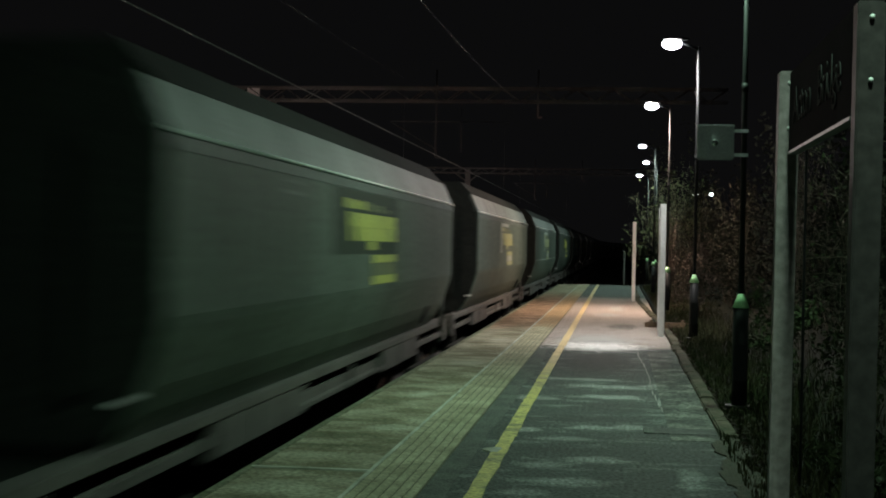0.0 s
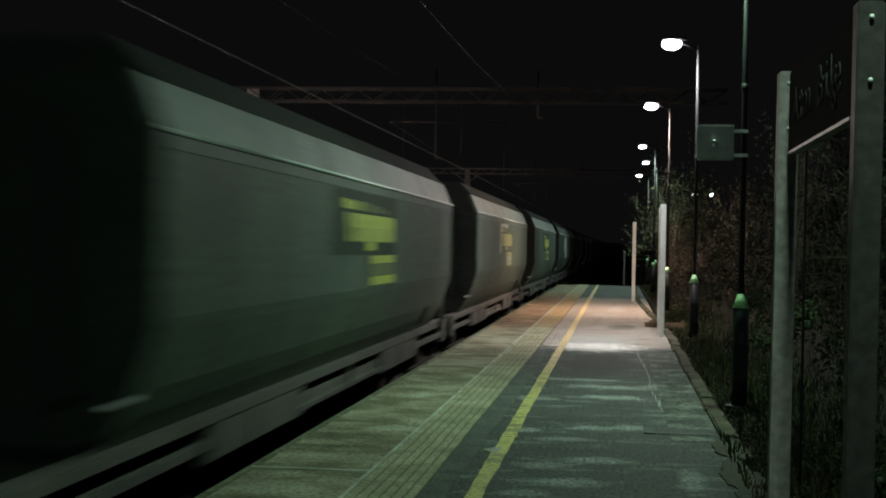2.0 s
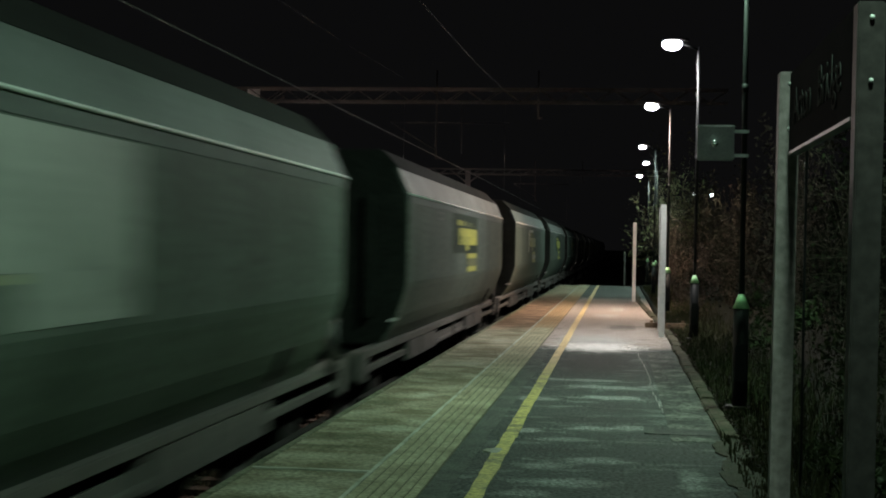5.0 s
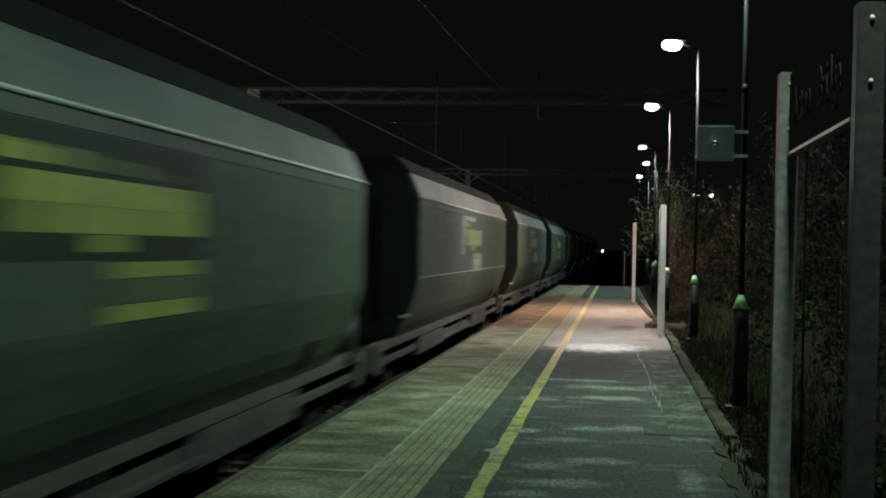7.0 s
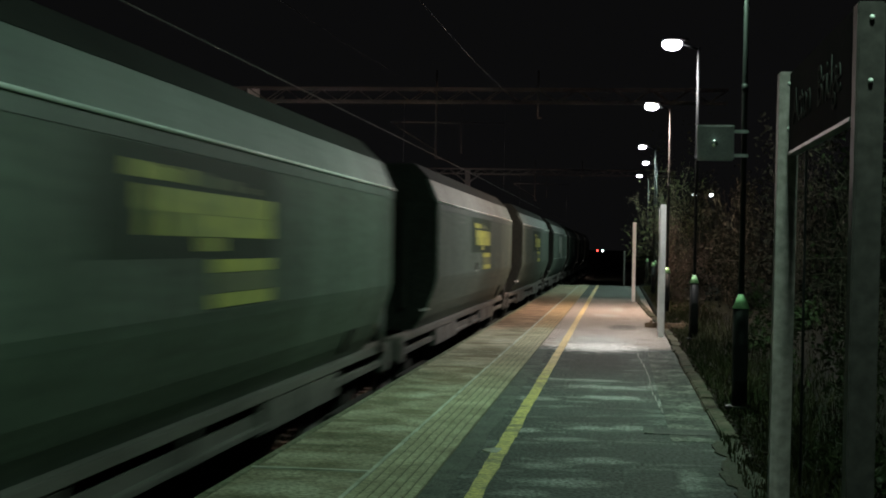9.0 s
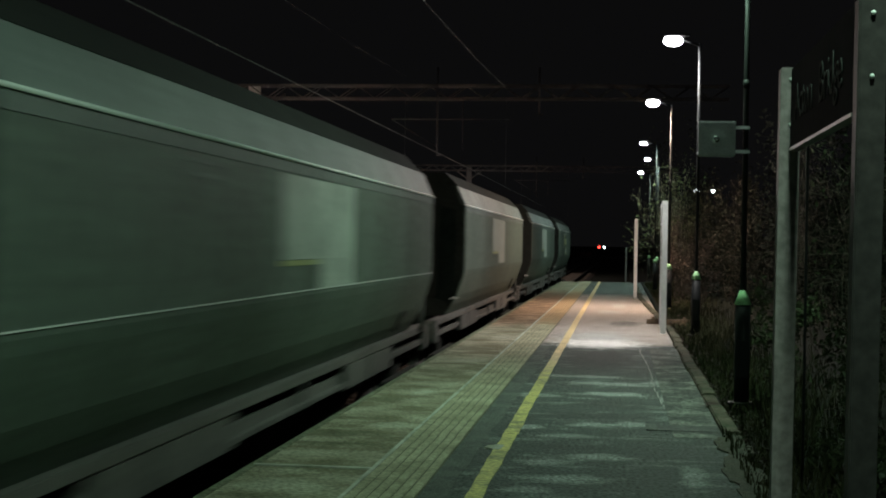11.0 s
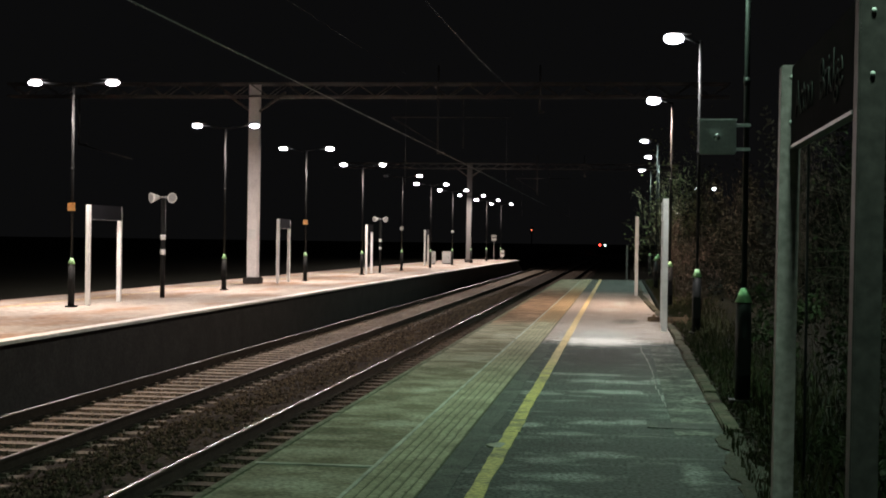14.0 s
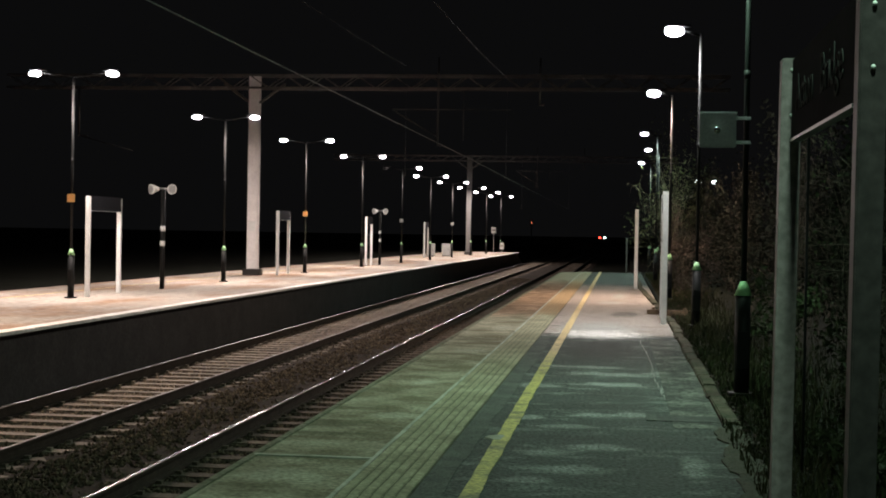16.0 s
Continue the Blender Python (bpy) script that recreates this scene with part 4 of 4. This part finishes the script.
def build_grass():
    rnd = np.random.default_rng(11)
    verts, faces = [], []
    for _ in range(20000):
        y = 6 + 50 * rnd.random() ** 1.5
        x = (0.95 if y > 11 else 0.79) + abs(rnd.normal(0, 0.6))
        z = bank_z(x) if x > 0.84 else 0.0
        h = rnd.uniform(0.03, 0.17) * (1.2 if x > 1.2 else 0.7)
        a = rnd.uniform(0, 6.28)
        d = np.array((math.cos(a), math.sin(a), 0)) * h * rnd.uniform(0.1, 0.8)
        w = np.array((-math.sin(a), math.cos(a), 0)) * rnd.uniform(0.003, 0.008)
        p = np.array((x, y, z))
        i = len(verts)
        verts.extend([(p - w).tolist(), (p + w).tolist(), (p + d * 0.4 + w * 0.7 + (0, 0, h * 0.7)).tolist(), (p + d * 0.4 - w * 0.7 + (0, 0, h * 0.7)).tolist(), (p + d + (0, 0, h)).tolist()])
        faces.extend([(i, i + 1, i + 2, i + 3), (i + 3, i + 2, i + 4)])
    me = bpy.data.meshes.new("grass")
    me.from_pydata(verts, [], faces)
    me.materials.append(M_GRASS)
    tagged(new("grass", me), "rank grass growing along the kerb", "grass", kind="stuff")
    verts, faces = [], []
    rr = np.random.default_rng(12)
    for _ in range(2600):
        y = 7 + 40 * rr.random() ** 1.4
        x = 0.9 + abs(rr.normal(0, 0.35))
        z = bank_z(x) + 0.01 if x > 0.95 else 0.06
        a = rr.uniform(0, 6.28)
        k = rr.uniform(0.012, 0.035)
        c, si = math.cos(a) * k, math.sin(a) * k
        i = len(verts)
        t = rr.uniform(0.004, 0.02)
        verts.extend([(x - c, y - si, z), (x + si * 0.5, y - c * 0.5, z + t), (x + c, y + si, z), (x - si * 0.5, y + c * 0.5, z + t)])
        faces.extend([(i, i + 1, i + 2), (i, i + 2, i + 3)])
    me = bpy.data.meshes.new("fallen_leaves")
    me.from_pydata(verts, [], faces)
    me.materials.append(M_DEAD)
    tagged(new("fallen_leaves", me), "brown fallen leaves along the kerb", "leaves", kind="stuff")


# ---- small fixtures ----
def camera_box():
    b = thing("equipment_box", "grey square box with a round lens clamped to a lamp column", "equipment box", (0.855, 13.12, 2.27))
    part("housing", box(-0.165, 0.165, -0.05, 0.05, 0, 0.315, 0.012), M_BOX, b)
    part("rim", box(-0.17, 0.17, -0.056, 0.056, 0.30, 0.32, 0.006), M_GREY_METAL, b, "bright metal top rim")
    part("lens_ring", tube((-0.01, -0.05, 0.15), (-0.01, -0.075, 0.15), 0.055, seg=18), M_BOX, b, "pale round lens rim")
    part("lens", ball((-0.01, -0.075, 0.15), 0.035, 0.03, 0.035), M_CHROME, b, "shiny round lens")
    for z in (0.05, 0.27):
        part("clamp", box(0.15, 0.30, 0.03, 0.06, z - 0.015, z + 0.015, 0.004), M_GREY_METAL, b, "galvanised clamp")


def signal(x, y, ground, z, mat, label, r=0.24):
    s = thing("signal", label, "railway signal", (x, y, ground), "signals beyond the platforms")
    part("post", tube((0, 0, 0), (0, 0, z - ground), 0.08), M_BLACK, s)
    part("head", box(-0.25, 0.25, -0.1, 0.1, z - ground - 0.45, z - ground + 0.5, 0.03), M_BLACK, s)
    # lens larger than a real one, to take in its bloom
    part("lens", ball((0, -0.13, z - ground), r, 0.05, r), mat, s, "glowing signal lens")
    part("hood", tube((0, -0.1, z - ground + 0.22), (0, -0.35, z - ground + 0.22), 0.05), M_BLACK, s)


def cabinet(x, y, w, h):
    c = thing("cabinet", "grey metal equipment cabinet on the island platform", "cabinet", (x, y, FAR_Z), "equipment cabinets")
    part("body", box(-w / 2, w / 2, -0.2, 0.2, 0.05, h, 0.02), M_CABINET, c)
    part("plinth", box(-w / 2 + 0.03, w / 2 - 0.03, -0.17, 0.17, 0, 0.05), M_WALL, c)
    door = part("door", box(-w / 2 + 0.03, w / 2 - 0.03, -0.215, -0.2, 0.1, h - 0.05, 0.005), M_CABINET, c)
    part("handle", box(w / 4, w / 4 + 0.02, -0.235, -0.215, h * 0.45, h * 0.6), M_BLACK, door)


def notice(x, y, z0, z1, w, base):
    n = thing("notice_sign", "small white notice board on a post", "notice", (x, y, base), "notices at the platform end")
    part("post", tube((0, 0, 0), (0, 0, z1 - base), 0.03), M_GREY_METAL, n)
    b = part("board", box(-w / 2, w / 2, -0.06, -0.035, z0 - base, z1 - base, 0.005), M_WHITE, n, "white board")
    part("bar", box(-w / 3, w / 3, -0.066, -0.06, (z0 + z1) / 2 - base - 0.04, (z0 + z1) / 2 - base + 0.04), M_BLACK, b)


def car_park_lamp(x, y, base, top):
    c = thing("street_lamp", "distant twin-headed street lamp beyond the trees", "street lamp", (x, y, base))
    part("pole", tube((0, 0, 0), (0, 0, top - base), 0.07, 0.05), M_BLACK, c)
    for h in (-0.85, 0.85):
        part("arm", tube((0, 0, top - base), (h, 0, top - base + 0.05), 0.03), M_BLACK, c)
        part("lens", ball((h, 0, top - base), 0.3, 0.2, 0.16), M_LENS_DISTANT, c, "glowing white lens")


def marker_post(x, y, h):
    m = thing("marker_post", "slim pale post at the platform end", "post", (x, y, 0))
    part("shaft", box(-0.035, 0.035, -0.035, 0.035, 0, h, 0.006), M_WHITE_DULL, m)
    part("cap", box(-0.04, 0.04, -0.04, 0.04, h, h + 0.02), M_GREY_METAL, m)


# ---- assembly ----
build_ground()
build_track(NEAR_TRACK, "track_near", "main line track beside the near platform", M_SLEEPER_DARK)
build_track(FAR_TRACK, "track_far", "main line track beside the island platform", M_SLEEPER)
build_ballast()
near_platform = build_near_platform()
build_far_platform()

for y, colour, watts in NEAR_LAMPS:
    lamp_column((1.22 if y == 23.2 else 1.40 if y == 54.9 else 1.28 if y == 64.7 else 1.12, y, 0.0), (-0.43,), colour, watts, "black lamp column with one flat lantern behind the kerb")
for i, y in enumerate(FAR_LAMPS):
    lamp_column((-12.05 + 0.0145 * y, y, FAR_Z), (-0.86, 0.86), WARM if y == 18.9 else PINK, FAR_WATTS, "black lamp column with two lanterns on the island platform",
                (0,) if i == 5 else (), M_LENS_FAR, {1: M_ORANGE, 3: M_ORANGE, 5: M_WHITE, 7: M_WHITE}.get(i), 0.95)

# light and shade on the two posts come from their separate paints
name_sign = sign_stand(((0.684, 6.1, 0), (0.726, 4.4, 0)), 1.86, 2.19, "station name sign on square posts by the kerb", "Acton Bridge", M_POST_SHADED, 0.042, far_mat=M_POST_LIT, post_label="weathered grey square post, light and shade put into its paint")
name_sign.matrix_basis = pose(0.684, 6.1, 0, 0, 0.35, 0)
sign_stand(((0.72, 23.7, 0), (0.75, 25.6, 0)), 1.86, 2.19, "station sign edge-on by the kerb", None, M_WHITE)
sign_stand(((0.42, 39.6, 0), (0.44, 41.5, 0)), 1.86, 2.19, "station sign edge-on near the platform end", None, M_WHITE)
for x, y, n in ((-11.5, 29.5, 2.2), (-11.65, 47.2, 2.0), (-11.2, 61.6, 1.9), (-12.0, 86, 2.2)):
    sign_stand(((x, y, FAR_Z), (x - 0.1, y + n, FAR_Z)), 1.82, 2.14, "station name sign on white posts on the island platform", "Acton Bridge")
speaker_pole(-11.42, 34.3)
speaker_pole(-11.2, 65.2)
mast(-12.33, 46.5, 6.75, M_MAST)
mast(-11.0, 102.0, 7.2, M_MAST_DIM)
near_gantry = gantry(46.5, -21, 3.4, 6.23, 6.65)
part("dropper", tube((-18.5, 0, 4.6), (-18.5, 0, 6.2), 0.032), M_TRUSS, near_gantry)
part("dropper_foot", box(-18.52, -18.2, -0.03, 0.03, 4.56, 4.62), M_TRUSS, near_gantry)
part("registration_arm", tube((-18.5, 0, 4.6), (-16.6, 0, 4.1), 0.018), M_TRUSS, near_gantry)
gantry(102.0, -21, 4, 6.75, 7.1)
wire("contact_wire", [(-3.83, y, 3.26 + 0.08 * (y / 35 if y < 35 else 1)) for y in (-8, 10, 22, 35, 46.5, 60, 75, 90, 102)], 0.006, "overhead contact wire above the near track")
wire("catenary_wire", [(-3.83, y, 6.6 - 0.55 * (1 - ((y - 19) / 27.5) ** 2)) for y in (-8.5, 0, 10, 19, 28, 37, 46.5)], 0.009, "sagging catenary wire above the near track")
wire("catenary_wire", [(-7.2, y, 7.0 - 0.5 * (1 - ((y - 19) / 27.5) ** 2)) for y in (-8.5, 0, 10, 19, 28, 37, 46.5)], 0.005, "sagging catenary wire above the far track")
shrub("tree", "scrubby ivy-clad tree leaning over the platform lamps", (1.75, 48, 0), 4.7, 0.85, 1000, M_LEAF_LIT, 21, 7, 0.045, 3, (-0.1, 0), 3.2, M_BARK_LIT)
shrub("tree", "scrubby tree with sparse leaves behind the platform", (1.9, 42, 0), 4.4, 0.6, 350, M_LEAF_LIT, 22, 5, 0.04, 3, (-0.08, 0), None, M_BARK_LIT)
for i, (x, y, h) in enumerate(((1.6, 29.0, 1.6), (1.5, 35, 1.9), (1.45, 38.5, 1.8))):
    shrub("shrub", "brown bramble shrub with dead leaves", (x, y, -0.05), h, 0.3, 700, M_DEAD, 23 + i, 6, 0.03, 2)
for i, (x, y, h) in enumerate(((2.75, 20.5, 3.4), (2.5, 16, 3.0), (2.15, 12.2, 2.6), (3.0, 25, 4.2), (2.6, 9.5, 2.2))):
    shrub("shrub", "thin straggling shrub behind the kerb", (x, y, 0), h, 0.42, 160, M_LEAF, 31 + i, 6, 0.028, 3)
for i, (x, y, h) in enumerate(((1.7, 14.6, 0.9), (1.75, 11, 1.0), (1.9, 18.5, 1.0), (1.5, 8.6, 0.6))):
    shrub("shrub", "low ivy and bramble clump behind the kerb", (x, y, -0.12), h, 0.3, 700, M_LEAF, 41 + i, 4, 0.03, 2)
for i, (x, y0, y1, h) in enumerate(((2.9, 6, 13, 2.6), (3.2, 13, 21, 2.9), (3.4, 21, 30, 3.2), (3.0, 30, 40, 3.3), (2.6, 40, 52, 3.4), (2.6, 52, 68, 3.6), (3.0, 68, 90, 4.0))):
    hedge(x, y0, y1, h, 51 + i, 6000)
build_grass()
edging = thing("timber_edging", "low brown timber edging across the kerb line", "edging", (0.0, 26.6, 0.0))
part("board", box(0.5, 1.35, -0.05, 0.05, -0.03, 0.09, 0.01), M_TIMBER, edging)
for px in (0.62, 1.2):
    part("stake", box(px - 0.03, px + 0.03, 0.05, 0.1, -0.05, 0.13, 0.008), M_TIMBER, edging)
pipe = thing("conduit_post", "slim galvanised post behind the station sign", "post", (1.145, 9.0, -0.2))
part("shaft", tube((0, 0, 0), (0, 0, 2.35), 0.009), M_BLACK, pipe)
part("cap", tube((0, 0, 2.35), (0, 0, 2.38), 0.018), M_BLACK, pipe)
camera_box()
signal(-4.97, 330, -1.2, 1.1, M_RED, "railway signal showing a red light far down the line")
signal(-3.79, 330, -1.2, 1.1, M_CYAN, "railway signal showing a white light far down the line")
signal(-13.9, 220, -1.2, 3.36, M_RED_DIM, "distant signal with a small red light", 0.08)
cabinet(-12.25, 91, 0.5, 0.85)
cabinet(-11.5, 93, 0.55, 0.85)
notice(-10.1, 120.4, 0.2, 0.75, 0.34, FAR_Z)
notice(-10.75, 119.5, 1.55, 2.05, 0.4, FAR_Z)
car_park_lamp(8.65, 150, 0.0, 7.3)
marker_post(0.22, 56.2, 1.35)

wagon = build_wagon()
wagons = [wagon]
for i in range(1, 23):
    wagons.append(copy_thing(wagon, Matrix.Identity(4)))
rnd = random.Random(3)
for i, w in enumerate(wagons):
    add_markings(w, "white" if i in (1, 2, 3, 12, 13) else "mixed" if i in (0, 7, 8, 10, 15, 17, 18) else "yellow", rnd)

for s in (-1, 1):
    part("label_plate", box(*sorted((s * 1.408, s * 1.416)), -1.35, -1.1, 1.04 - RAIL_Z, 1.17 - RAIL_Z), M_WAGON_DARK, wagons[5], "small black label plate")
    part("label_bar", box(*sorted((s * 1.408, s * 1.419)), -1.35, -1.1, 1.02 - RAIL_Z, 1.05 - RAIL_Z), M_LOGO_PALE, wagons[5], "pale label bar")
for i in (3, 8, 17):
    for s in (-1, 1):
        part("rubbing_strip", box(*sorted((s * 1.408, s * 1.417)), -6.5, 6.5, 1.052 - RAIL_Z, 1.06 - RAIL_Z), M_RIDGE, wagons[i], "thin pale rubbing strip")

build_near_pieces(near_platform)


def motions():
    """The train runs towards the camera, slowing a little. Travelled metres by the clock."""
    way = ((0, 0.0), (1.5, 38.2), (3.5, 89.0), (5.0, 126.8), (6.5, 164.2), (8, 201.5), (9, 225.8), (11.5, 285.4), (12.5, 309.2), (13.4, 330.6), (14.7, 361.6), (16, 392.5))
    rear = 342.5
    for i, w in enumerate(wagons):
        rows = []
        for t, s in way:
            y = rear - s - 6.53 - i * PITCH
            d = (bend(y + 0.5) - bend(y - 0.5))
            rows.append((t, pose(NEAR_TRACK + bend(y), y, RAIL_Z, 0, 0, -math.degrees(math.atan(d)))))
        walk(w, rows)


motions()
